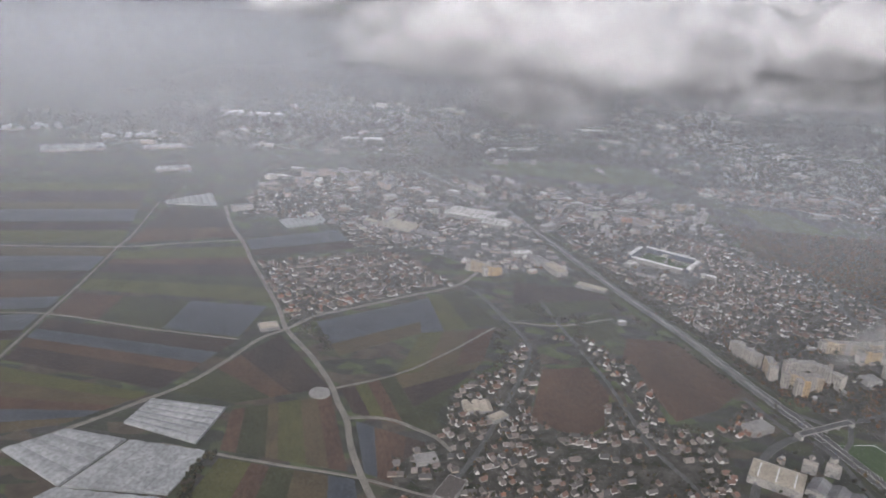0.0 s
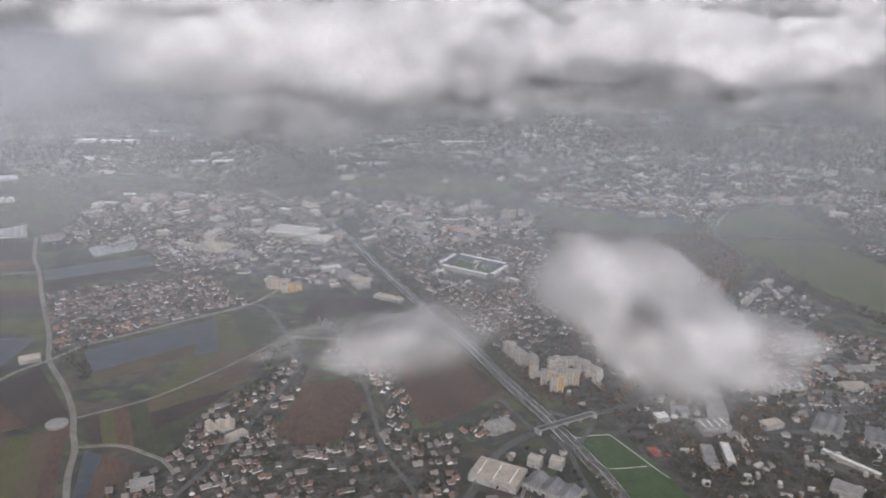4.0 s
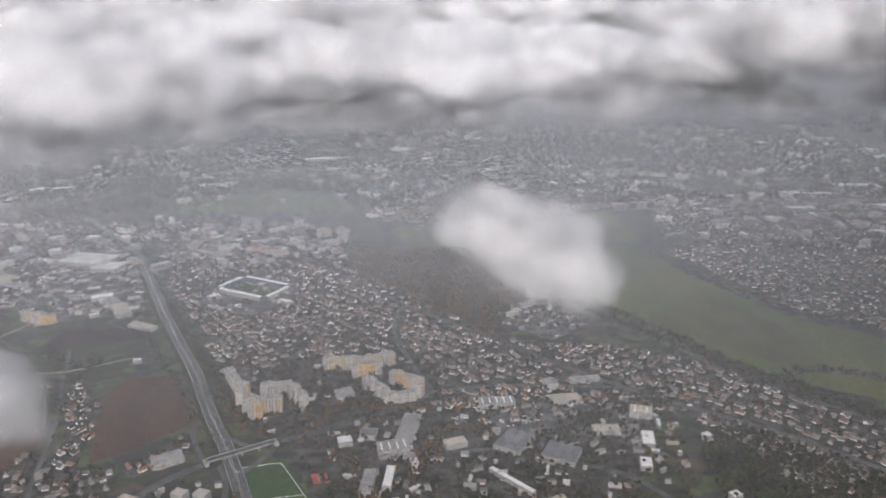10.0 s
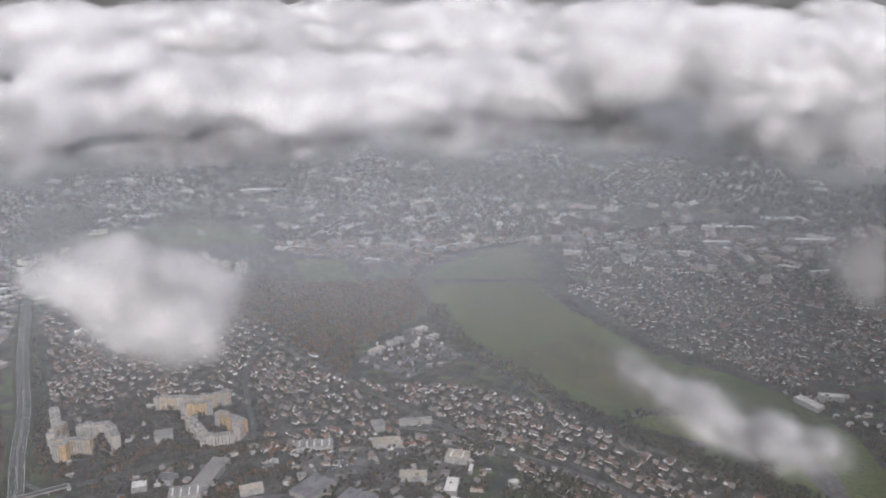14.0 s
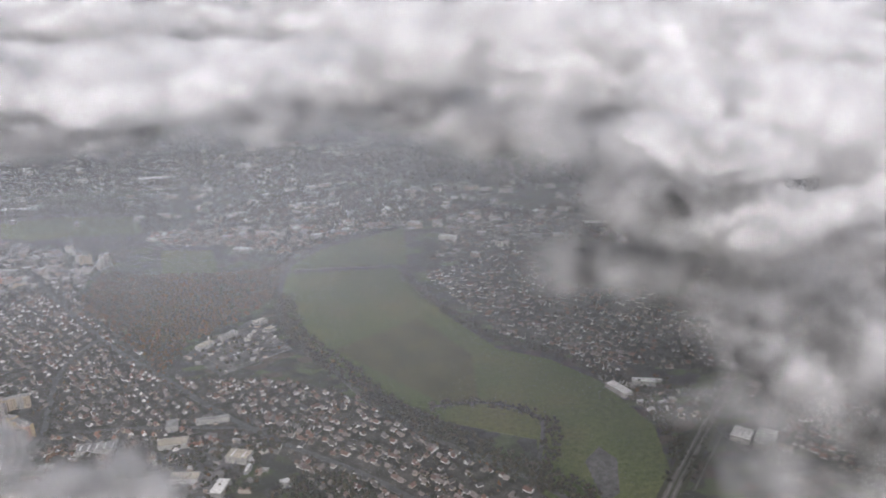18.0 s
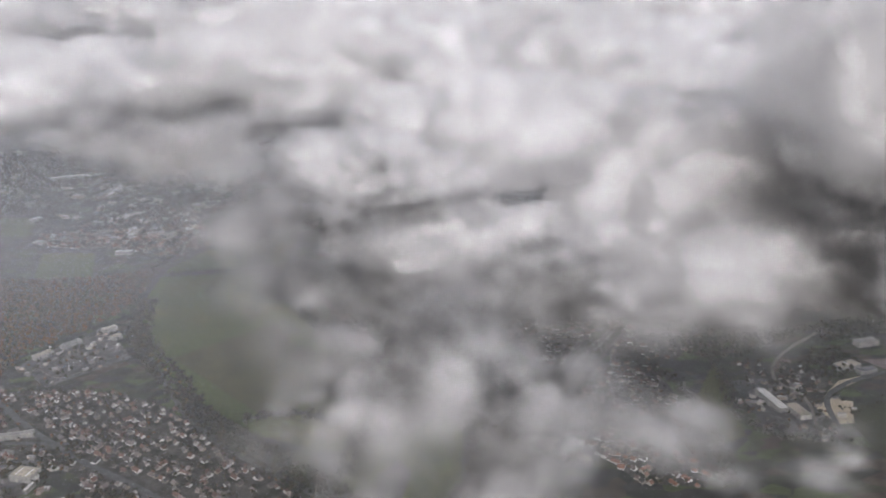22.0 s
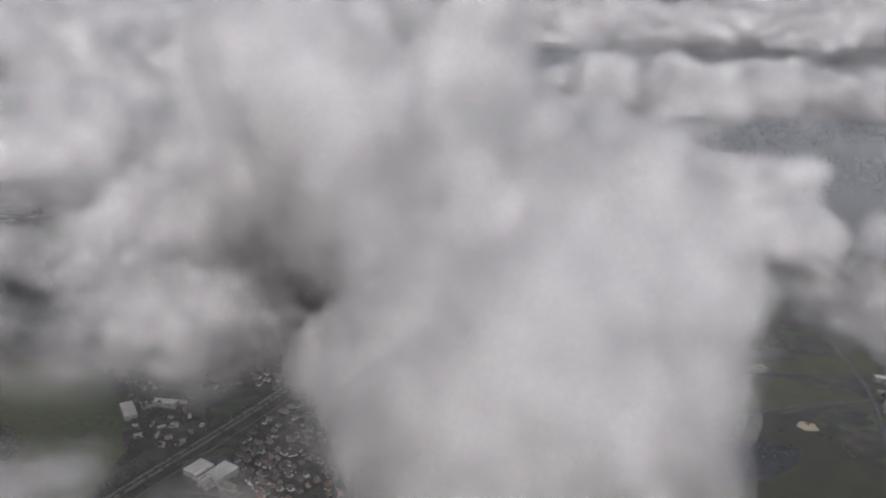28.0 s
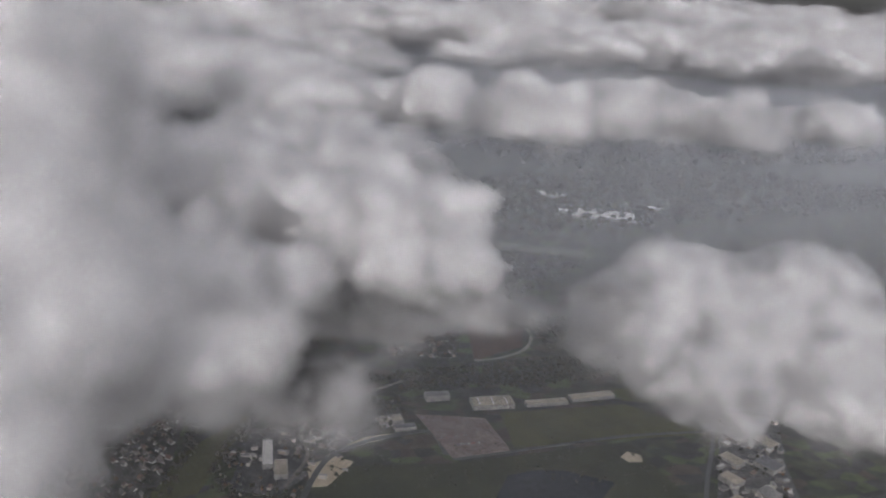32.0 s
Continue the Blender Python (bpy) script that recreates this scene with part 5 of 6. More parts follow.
wood([(1090, 610), (1060, 600), (1020, 560), (1050, 545), (1090, 570)], 5.0, GREEN_TREES, "dark trees beside the road", (1.8, 3.0), 9)
wood([(930, 640), (1040, 680), (1080, 640), (990, 600), (960, 600)], 5.5, GREEN_TREES, "dark wood beside the railway", (1.8, 3.0), 10)
wood([(700, 900), (1200, 1060), (1400, 1000), (1200, 800), (1040, 780)], 13.0, GREEN_TREES, "scattered dark trees over the plain", (2.0, 4.0), 11)
wood([(900, 1300), (1900, 1700), (2400, 1400), (1300, 1100)], 26.0, GREEN_TREES, "far dark woods on the plain", (6.0, 11.0), 12)
wood([(1300, 1900), (2600, 2300), (2800, 1900), (1500, 1600)], 34.0, GREEN_TREES, "far dark woods on the plain", (9.0, 15.0), 13)
wood([(-1000, 1350), (-350, 1500), (-300, 1400), (-900, 1200)], 20.0, GREEN_TREES, "far dark woods", (5.0, 8.0), 14)
wood([(280, 1700), (700, 1750), (860, 1500), (700, 1400), (520, 1480)], 20.0, GREEN_TREES, "far dark wooded valley", (5.0, 8.0), 15)
RIVERBANK = [(409, 850), (426, 755), (446, 705), (486, 632), (512, 580), (550, 530), (586, 490), (630, 440), (660, 380)]
belt(RIVERBANK, 24, 1250, GREEN_TREES, "dense dark trees along the river bank", seed=21)
belt(RIVERBANK[:5], 10, 60, [crown_kind(i + 8, [LEAF_GOLD, BARK]) for i in range(4)], "golden autumn trees along the river bank", (1.2, 2.0), 22)
belt([(396, 960), (404, 1000), (440, 1060), (560, 1120)], 12, 160, GREEN_TREES, "trees along the river by the town", seed=23)
belt([(550, 562), (575, 566), (600, 562), (632, 540), (640, 520), (628, 480), (614, 440)], 13, 300, GREEN_TREES, "bushes and trees along the creek", (1.1, 2.1), 24)
belt([(552, 900), (575, 820), (596, 760), (634, 690), (676, 655), (712, 600), (730, 520), (720, 450)], 14, 620, GREEN_TREES, "dark hedge trees along the meadow's edge", (1.1, 2.0), 25)
belt([(412, 944), (470, 940), (556, 942)], 4, 90, GREEN_TREES, "hedge across the meadow", (0.8, 1.4), 26)
belt([(-14, 780), (25, 700), (58, 625), (88, 555)], 9, 300, GREEN_TREES, "dark trees along the motorway", (1.2, 2.2), 27)
belt([(-30, 745), (5, 660), (40, 590), (66, 535)], 5, 120, GREEN_TREES, "bushes along the motorway", (0.8, 1.5), 28)
belt([(170, 849), (258, 726), (318, 655), (373, 588), (429, 531)], 8, 200, AUTUMN_TREES, "autumn trees lining the avenue", (1.0, 1.8), 29)
belt(RAIL[1:8], 24, 420, GREEN_TREES, "bushes on the railway banks", (0.7, 1.6), 30)
belt([(96, 660), (80, 610), (84, 560), (100, 520), (130, 510)], 12, 160, AUTUMN_TREES, "autumn trees round the flats", (1.1, 2.0), 31)
belt([(150, 500), (160, 520), (175, 545), (200, 540), (245, 535)], 10, 150, AUTUMN_TREES, "autumn trees round the flats", (1.1, 2.0), 32)
belt([(170, 470), (190, 462), (196, 420), (230, 450), (250, 500), (280, 500)], 14, 220, AUTUMN_TREES, "trees among the works halls", (1.1, 2.2), 33)
belt([(300, 440), (340, 490), (380, 515), (420, 520), (440, 560)], 22, 260, GREEN_TREES, "trees among the works halls", (1.1, 2.2), 34)
belt([(-85, 660), (-66, 640), (-40, 640), (-48, 600)], 10, 90, GREEN_TREES, "dark trees in the pasture", (1.2, 2.0), 35)
belt([(-270, 600), (-278, 585), (-262, 570), (-250, 548)], 9, 70, GREEN_TREES, "dark bushes beside the estate", (1.0, 1.8), 36)
belt([(-110, 610), (-118, 580), (-112, 555), (-130, 520)], 9, 70, GREEN_TREES, "garden trees beside the village", (1.0, 1.8), 37)
belt([(-296, 402), (-300, 385), (-298, 360)], 5, 40, GREEN_TREES, "dark trees beside the greenhouses", (1.4, 2.4), 38)
belt([(1020, 500), (1100, 500), (1200, 505), (1290, 470)], 60, 160, GREEN_TREES, "scattered bushes in rough grass", (0.6, 1.5), 39)
belt([(905, 600), (915, 540), (905, 480), (890, 420)], 14, 200, GREEN_TREES, "dark trees at the estate's edge", (1.1, 2.0), 40)
belt([(966, 600), (940, 500), (960, 470), (1000, 460)], 12, 160, GREEN_TREES, "dark trees round the depot", (1.1, 2.0), 41)
r = random.Random(3)
r.shuffle(GARDEN)
near = [g for g in GARDEN if g[1] < 1150]
scatter("garden_trees", GREEN_TREES, [(r.randrange(4), x, y, 0, r.uniform(0, 6), s * 2.3, s * 2.3, s * 2.2) for x, y, s in near[::2] + near[1::4] if not on_way(x, y, 0.3)], "dark garden trees and hedges between the houses", "trees")
scatter("garden_trees", AUTUMN_TREES, [(r.randrange(4), x, y, 0, r.uniform(0, 6), s * 2.1, s * 2.1, s * 2.1) for x, y, s in near[3::4] if not on_way(x, y, 0.3)], "brown and golden garden trees between the houses", "trees")
scatter("garden_trees", GREEN_TREES, [(r.randrange(4), x, y, 0, r.uniform(0, 6), s * 5, s * 5, s * 5) for x, y, s in GARDEN if y >= 1150], "dark tree clumps between the far houses", "trees")


def tree_meshes(seed, leaves):
    """A tapered trunk with limbs, and a crown of many small clumps."""
    r = random.Random(seed)
    bm = bmesh.new()
    bmesh.ops.create_cone(bm, segments=7, radius1=0.16, radius2=0.06, depth=2.0, matrix=Matrix.Translation((0, 0, 1.0)))
    for i in range(5):
        a = i * 1.3 + r.uniform(0, 0.6)
        m = Matrix.Translation((0, 0, r.uniform(0.9, 1.6))) @ Matrix.Rotation(a, 4, "Z") @ Matrix.Rotation(radians(r.uniform(35, 60)), 4, "Y") @ Matrix.Translation((0, 0, 0.5))
        bmesh.ops.create_cone(bm, segments=5, radius1=0.06, radius2=0.02, depth=1.0, matrix=m)
    trunk = bpy.data.meshes.new("trunk")
    bm.to_mesh(trunk)
    bm.free()
    trunk.materials.append(BARK)
    V, F, base = [], [], 0
    for i in range(26):
        v, f = blob(seed * 31 + i)
        d = Vector((r.gauss(0, 0.55), r.gauss(0, 0.55), r.gauss(2.1, 0.45)))
        s = r.uniform(0.18, 0.36)
        V.append(v * s + np.array(d))
        F += [tuple(j + base for j in q) for q in f]
        base += len(v)
    return trunk, mesh_of("crown", np.concatenate(V).tolist(), F, leaves)


TREES = [tree_meshes(i, (LEAF, LEAF, LEAF_AUTUMN, LEAF_GOLD)[i]) for i in range(4)]
NAMES = ["dark green roadside tree", "dark green roadside tree with a broad crown", "brown autumn roadside tree", "golden autumn roadside tree"]
for pts, k, w in (([(-112, 500), (-126, 454), (-140, 415)], 22, 8), ([(-60, 600), (-40, 536), (-31, 488)], 22, 8), ([(60, 470), (84, 492), (96, 520)], 14, 8), ([(130, 486), (150, 495), (180, 505), (225, 530)], 34, 10), ([(168, 450), (174, 425), (182, 395)], 20, 4), ([(108, 450), (116, 420), (124, 390)], 18, 3), ([(240, 560), (232, 620), (222, 690)], 26, 9), ([(700, 600), (740, 600), (770, 560)], 18, 8)):
    ln = sides(smooth_line(pts, 3.0))
    for _ in range(k):
        c, nr = r.choice(ln)
        p = c + nr * r.choice((-1, 1)) * r.uniform(w * 0.4, w * 0.8)
        j = r.choice((0, 0, 1, 1, 2, 3))
        ob = new("tree")
        s = r.uniform(0.7, 1.2)
        ob.matrix_basis = pose(p.x, p.y, 0, 0, 0, r.uniform(0, 360)) @ Matrix.Scale(s, 4)
        tagged(ob, NAMES[j], "tree", "roadside trees")
        hang("trunk", TREES[j][0], ob)
        hang("crown", TREES[j][1], ob)


# ---- clouds ----
def heap(seed, big, small):
    """Lobes of a cumulus: large ones side by side, smaller ones budding on their upper sides."""
    r = random.Random(seed)
    lobes = []
    for i in range(big):
        a, d = 2.4 * i + r.uniform(-0.5, 0.5), 0.62 * math.sqrt((i + 0.3) / big)
        lobes.append((Vector((d * math.cos(a), d * math.sin(a), r.uniform(-0.12, 0.22))), r.uniform(0.27, 0.44)))
    for i in range(small):
        c, rad = lobes[r.randrange(big)]
        d = Vector((r.gauss(0, 1), r.gauss(0, 1), r.uniform(-0.5, 1.5))).normalized()
        lobes.append((c + d * rad * 0.88, r.uniform(0.11, 0.22)))
    return lobes


HEX = [(math.cos(radians(60 * i)), math.sin(radians(60 * i))) for i in range(6)]


def flakes(name, seed, lobes, count, size, skin, inner=0.0, outer=1.0, loose=0.6):
    """Droplets gathered in small soft flakes that fill the lobes."""
    r = random.Random(seed)
    weights = [q[1] ** 2 for q in lobes]
    V, F, U, N = [], [], [], []
    for c, rad in r.choices(lobes, weights, k=count):
        d = Vector((r.gauss(0, 1), r.gauss(0, 1), r.gauss(0, 1))).normalized()
        p = c + d * rad * (inner + (outer - inner) * r.random() ** 0.7)
        if p.z < -0.2:
            p.z = -0.2 + (p.z + 0.2) * 0.45
        w = (d + loose * Vector((r.gauss(0, 1), r.gauss(0, 1), r.gauss(0, 1)))).normalized()
        e = w.orthogonal().normalized()
        g = w.cross(e)
        k = rad * r.uniform(*size)
        swell = (d * 0.45 + p.normalized() * 0.2 + Vector((0, 0, 0.5))).normalized()
        base = len(V)
        for x, y in HEX:
            V.append(tuple(p + (e * x + g * y) * k))
            U += (0.5 + 0.5 * x, 0.5 + 0.5 * y)
            N += swell[:]
        F.append(tuple(range(base, base + 6)))
    me = mesh_of(name, V, F, skin, smooth=True)
    me.uv_layers.new(name="flake").data.foreach_set("uv", U)
    me.attributes.new("swell", "FLOAT_VECTOR", "POINT").data.foreach_set("vector", N)
    return me


def heart(name, seed, lobes, sub, skin, scales):
    """The body of a cloud: the lobes grown together, skin within skin."""
    bm = bmesh.new()
    bmesh.ops.create_icosphere(bm, subdivisions=sub, radius=1.0)
    bm.verts.index_update()
    D = np.array([q.co.normalized()[:] for q in bm.verts])
    faces = [tuple(q.index for q in p.verts) for p in bm.faces]
    bm.free()
    total = np.full(len(D), 0.34 ** 12)
    for c, rad in lobes:
        along = D @ np.array(c)
        inside_ = along ** 2 - c.length_squared + rad ** 2
        total += np.maximum(along + np.sqrt(np.maximum(inside_, 0)), 0) ** 12 * (inside_ > 0)
    reach = total ** (1 / 12)
    rough = np.array([sum(w * noise.noise(Vector(d) * f + Vector((seed * 7.3, 0, 0))) for w, f in ((1.0, 3.0), (0.6, 6.5), (0.35, 14.0), (0.2, 28.0))) for d in D.tolist()])
    grow = np.array([0.75 + 0.9 * noise.noise(Vector(d) * 4.0 + Vector((0, seed * 5.1, 0))) ** 2 + 0.5 * abs(noise.noise(Vector(d) * 9.0)) for d in D.tolist()])
    reach = reach * (1 + 0.09 * rough)
    V, F = [], []
    for k, scale in enumerate(scales):
        q = D * (reach * (scale if scale <= 0.86 else 0.86 + (scale - 0.86) * grow))[:, None]
        q[:, 2] = np.where(q[:, 2] < -0.2, -0.2 + (q[:, 2] + 0.2) * 0.45, q[:, 2])
        base = k * len(D)
        V += q.tolist()
        F += [tuple(j + base for j in f) for f in faces]
    return mesh_of(name, V, F, skin, smooth=True)


def cloud_kind(seed, style):
    lobes, size = heap(seed, *style["heap"]), style["size"]
    if "heart" in style:
        body = heart("cloud", seed, lobes, style["heart"], style["skin"], style["scales"])
    else:
        body = flakes("cloud", seed, lobes, style["count"], size, style["skin"], 0.15, 1.0)
    return body, flakes("fringe", seed + 50, lobes, style["fringe"], (size[0] * 0.8, size[1] * 1.3), style["edge"], 0.85, 1.3, loose=1.2)


INNER = [0.3, 0.42, 0.53, 0.63, 0.72, 0.8, 0.86]
DEEP = [0.24, 0.31, 0.38, 0.45, 0.51, 0.57, 0.63, 0.69, 0.74, 0.78, 0.82, 0.86]
OUTER = [0.91, 0.97, 1.03, 1.08, 1.13]
DENSE = dict(heap=(9, 30), heart=5, scales=DEEP + OUTER, size=(0.5, 0.9), fringe=380, skin=CLOUD_BODY, edge=CLOUD_EDGE)
SOFT = dict(heap=(7, 18), heart=5, scales=INNER + OUTER, size=(0.55, 0.95), fringe=350, skin=CLOUD_SOFT, edge=CLOUD_EDGE)
WISP = dict(heap=(6, 12), count=320, size=(0.7, 1.2), fringe=140, skin=CLOUD_THIN, edge=CLOUD_THIN)
VEIL = dict(heap=(5, 6), count=140, size=(0.8, 1.4), fringe=60, skin=MIST, edge=MIST)
FAR = dict(heap=(8, 20), heart=4, scales=DEEP[1::2] + OUTER, size=(0.6, 1.05), fringe=220, skin=CLOUD_FAR, edge=CLOUD_FAR_EDGE)
SHEER = dict(SOFT, skin=CLOUD_SHEER, fringe=420)
CLOUDS = [cloud_kind(i, DENSE) for i in range(4)]
SHEER_CLOUDS = [cloud_kind(i + 40, SHEER) for i in range(2)]
WISPS = [cloud_kind(i + 7, WISP) for i in range(3)]
MISTS = [cloud_kind(i + 30, VEIL) for i in range(2)]
SMALL_CLOUDS = [cloud_kind(i + 40, SOFT) for i in range(3)]
FAR_CLOUDS = [cloud_kind(i + 20, FAR) for i in range(4)]


def cloud(x, y, z, rx, ry, rz, turn=0, k=0, style=CLOUDS, lean=0):
    ob = new("cloud", style[k][0])
    ob.matrix_basis = pose(x, y, z, 0, lean, 0) @ pose(0, 0, 0, 0, 0, turn) @ Matrix.Diagonal((rx, ry, rz, 1))
    tagged(ob, "thin ragged wisp of grey cloud" if style in (WISPS, MISTS) else "billowing white cumulus cloud with a soft grey base", "cloud", "clouds")
    hang("fringe", style[k][1], ob, "thin ragged outer fringe of the cloud")


# small clouds below the path
cloud(67, 214, 194, 48, 35, 36, 0, 0, SHEER_CLOUDS, 22)
cloud(-22, 204, 197, 36, 24, 13, 0, 0, WISPS, -14)
cloud(262, 279, 207, 48, 33, 38, 0, 1, SHEER_CLOUDS, 26)
cloud(415, 149, 227, 22, 16, 11, 0, 1, WISPS, 26)
cloud(440, 152, 216, 24, 16, 11, 40, 2, WISPS, 20)
# the bank that closes in
for x, y, z, rx, ry, rz, t, k in ((715, 405, 240, 84, 62, 60, 15, 0), (805, 398, 226, 94, 66, 66, 70, 1), (900, 405, 226, 96, 70, 70, 0, 2), (1000, 412, 230, 96, 72, 70, 120, 3), (700, 545, 262, 120, 86, 72, 200, 1), (825, 565, 256, 130, 90, 76, 90, 2)):
    cloud(x, y, z, rx, ry, rz, t, k)
cloud(655, 345, 244, 58, 44, 36, 130, 1, SMALL_CLOUDS)
for x, y, z, rx, ry, rz, t, k in ((640, 690, 275, 170, 110, 80, 40, 3), (810, 680, 270, 170, 120, 80, 310, 0)):
    cloud(x, y, z, rx, ry, rz, t, k, FAR_CLOUDS)
for x, y, z, rx, ry, rz, t, k in ((695, 350, 206, 70, 48, 40, 0, 0), (780, 362, 196, 72, 50, 40, 60, 1), (870, 362, 192, 76, 50, 40, 20, 2), (960, 364, 190, 76, 50, 40, 100, 0), (1040, 374, 186, 64, 46, 38, 10, 1), (892, 252, 204, 44, 34, 36, 20, 2), (925, 335, 200, 70, 50, 46, 40, 1), (985, 352, 202, 64, 48, 44, 80, 2), (800, 330, 196, 66, 46, 40, 150, 0)):
    cloud(x, y, z, rx, ry, rz, t, k, SMALL_CLOUDS)
for x, y, z, rx, ry, rz, t, k in ((740, 330, 186, 80, 50, 34, 0, 0), (840, 330, 176, 80, 50, 30, 60, 1), (930, 336, 174, 80, 50, 30, 20, 2), (612, 300, 234, 52, 42, 32, 60, 1), (634, 370, 186, 60, 46, 36, 0, 2), (690, 320, 190, 60, 46, 34, 30, 0), (660, 250, 198, 58, 40, 38, 10, 1), (648, 240, 190, 48, 36, 30, 20, 0), (704, 246, 182, 50, 38, 26, 70, 2), (730, 290, 208, 56, 40, 30, 140, 1), (920, 236, 152, 30, 22, 9, 90, 0), (560, 380, 255, 60, 50, 34, 0, 0)):
    cloud(x, y, z, rx, ry, rz, t, k, WISPS)
# thin mist hanging below the bank
for x, y, z, rx, ry, rz, t, k in ((642, 232, 152, 50, 36, 24, 70, 1), (692, 228, 142, 50, 36, 20, 160, 0), (648, 238, 176, 46, 36, 20, 0, 0), (700, 236, 160, 50, 36, 18, 50, 1), (760, 246, 158, 46, 34, 12, 110, 0), (815, 240, 148, 36, 28, 9, 200, 1), (680, 300, 196, 64, 46, 28, 20, 0), (780, 310, 190, 66, 46, 22, 10, 1), (870, 320, 188, 66, 44, 22, 150, 0), (950, 310, 184, 56, 40, 20, 60, 1)):
    cloud(x, y, z, rx, ry, rz, t, k, MISTS)
# great cloud beside the path, and those behind it
for x, y, z, rx, ry, rz, t, k in ((917, 178, 238, 66, 74, 96, 30, 2), (880, 300, 262, 90, 70, 110, 80, 0), (962, 238, 226, 50, 46, 64, 200, 3), (1033, 306, 242, 70, 44, 42, 140, 1), (985, 280, 226, 36, 30, 36, 10, 2)):
    cloud(x, y, z, rx, ry, rz, t, k)
cloud(1244, 400, 166, 96, 64, 74, 20, 2, SMALL_CLOUDS)
cloud(1300, 420, 166, 80, 60, 66, 200, 0, SMALL_CLOUDS)
cloud(1235, 372, 142, 70, 52, 56, 60, 1, SMALL_CLOUDS)
cloud(1300, 380, 140, 70, 52, 56, 150, 2, SMALL_CLOUDS)
cloud(1000, 262, 196, 40, 34, 34, 20, 0, WISPS)
cloud(1070, 300, 220, 46, 34, 24, 0, 1, WISPS)
cloud(1170, 370, 196, 30, 24, 16, 0, 2, WISPS)
# farther banks up to the horizon
for x, y, z, rx, ry, rz, t, k in ((-110, 690, 226, 170, 85, 84, 0, 0), (40, 740, 232, 120, 80, 70, 50, 1), (150, 780, 234, 120, 80, 68, 100, 2), (285, 750, 238, 120, 80, 64, 170, 3), (420, 790, 240, 120, 80, 64, 220, 0), (530, 740, 246, 95, 80, 60, 300, 1), (900, 930, 240, 220, 120, 80, 150, 1)):
    cloud(x, y, z, rx, ry, rz, t, k, FAR_CLOUDS)
    cloud(x + 12, y - 40, z - rz * 0.4, rx * 0.95, ry * 0.9, rz * 0.6, t + 70, k % 3, WISPS)
for x, y, z, rx, ry, rz, t, k in ((1000, 700, 248, 88, 56, 62, 0, 1), (1110, 680, 250, 84, 54, 60, 60, 2), (1200, 690, 246, 80, 54, 58, 130, 3), (1310, 705, 246, 90, 58, 60, 200, 0), (1420, 720, 240, 90, 58, 58, 270, 1), (1545, 745, 240, 90, 60, 48, 30, 2)):
    cloud(x, y, z, rx, ry, rz, t, k, FAR_CLOUDS)
r = random.Random(17)
for y0, y1, count, x0, x1, z, s in ((950, 1250, 13, -700, 1000, 252, 140), (1050, 1300, 5, 1100, 2200, 266, 110), (1400, 2200, 24, -1800, 3000, 268, 230), (2300, 3500, 16, -3000, 4200, 280, 340), (3600, 4400, 16, -3600, 4600, 310, 520)):
    for i in range(count):
        x = x0 + (i + r.uniform(0.1, 0.9)) * (x1 - x0) / count
        q = r.uniform(0.75, 1.2)
        cloud(x, r.uniform(y0, y1), z + r.uniform(-12, 18), s * q * r.uniform(0.9, 1.4), s * q * 0.8, s * q * 0.5, r.uniform(0, 360), r.randrange(4), FAR_CLOUDS)


# ---- the aircraft's wing, hanging beside the path ----
EYE, AIM, LEAN = next((e, g, o) for t, e, g, o in PATH if t == 13.0)
wing = new("aircraft_wing")
wing.matrix_basis = look(EYE, AIM, LEAN)
tagged(wing, "pale grey airliner wing with flaps down and two fairings", "aircraft wing")


def strip_plate(pairs, thick):
    """A plate laid out as pairs of leading and trailing points, in metres right, up and ahead."""
    bm = bmesh.new()
    rows = []
    for a, b in pairs:
        (ax, ay, az), (bx, by, bz) = a, b
        rows.append([bm.verts.new(p) for p in ((ax, ay, -az), (bx, by, -bz), (bx, by - thick, -bz - thick * 0.3), (ax, ay - thick, -az - thick * 0.3))])
    for r_, s_ in zip(rows, rows[1:]):
        for j in range(4):
            bm.faces.new((r_[j], r_[(j + 1) % 4], s_[(j + 1) % 4], s_[j]))
    bm.faces.new(rows[0])
    bm.faces.new(rows[-1][::-1])
    bmesh.ops.recalc_face_normals(bm, faces=bm.faces[:])
    return bm


def fairing(rows):
    """A boat-shaped fairing below the flap: upper flank, lower flank and a hidden back, ring by ring from its tail."""
    bm = bmesh.new()
    rings = []
    for row in rows:
        u, r_, l_ = (Vector((x, y, -z)) for x, y, z in row)
        rings.append([bm.verts.new(p) for p in (u, r_, l_, u.lerp(l_, 0.5) + Vector((0, 0, -0.45)))])
    for a, b in zip(rings, rings[1:]):
        for j in range(4):
            bm.faces.new((a[j], a[(j + 1) % 4], b[(j + 1) % 4], b[j]))
    bm.faces.new(rings[0])
    bm.faces.new(rings[-1][::-1])
    bmesh.ops.recalc_face_normals(bm, faces=bm.faces[:])
    return bm


def rod(a, b, rad):
    bm = bmesh.new()
    a, b = Vector((a[0], a[1], -a[2])), Vector((b[0], b[1], -b[2]))
    turn = (b - a).to_track_quat("Z", "Y").to_matrix().to_4x4()
    bmesh.ops.create_cone(bm, cap_ends=True, segments=6, radius1=rad * 0.5, radius2=rad, depth=(b - a).length, matrix=Matrix.Translation((a + b) / 2) @ turn)
    return bm


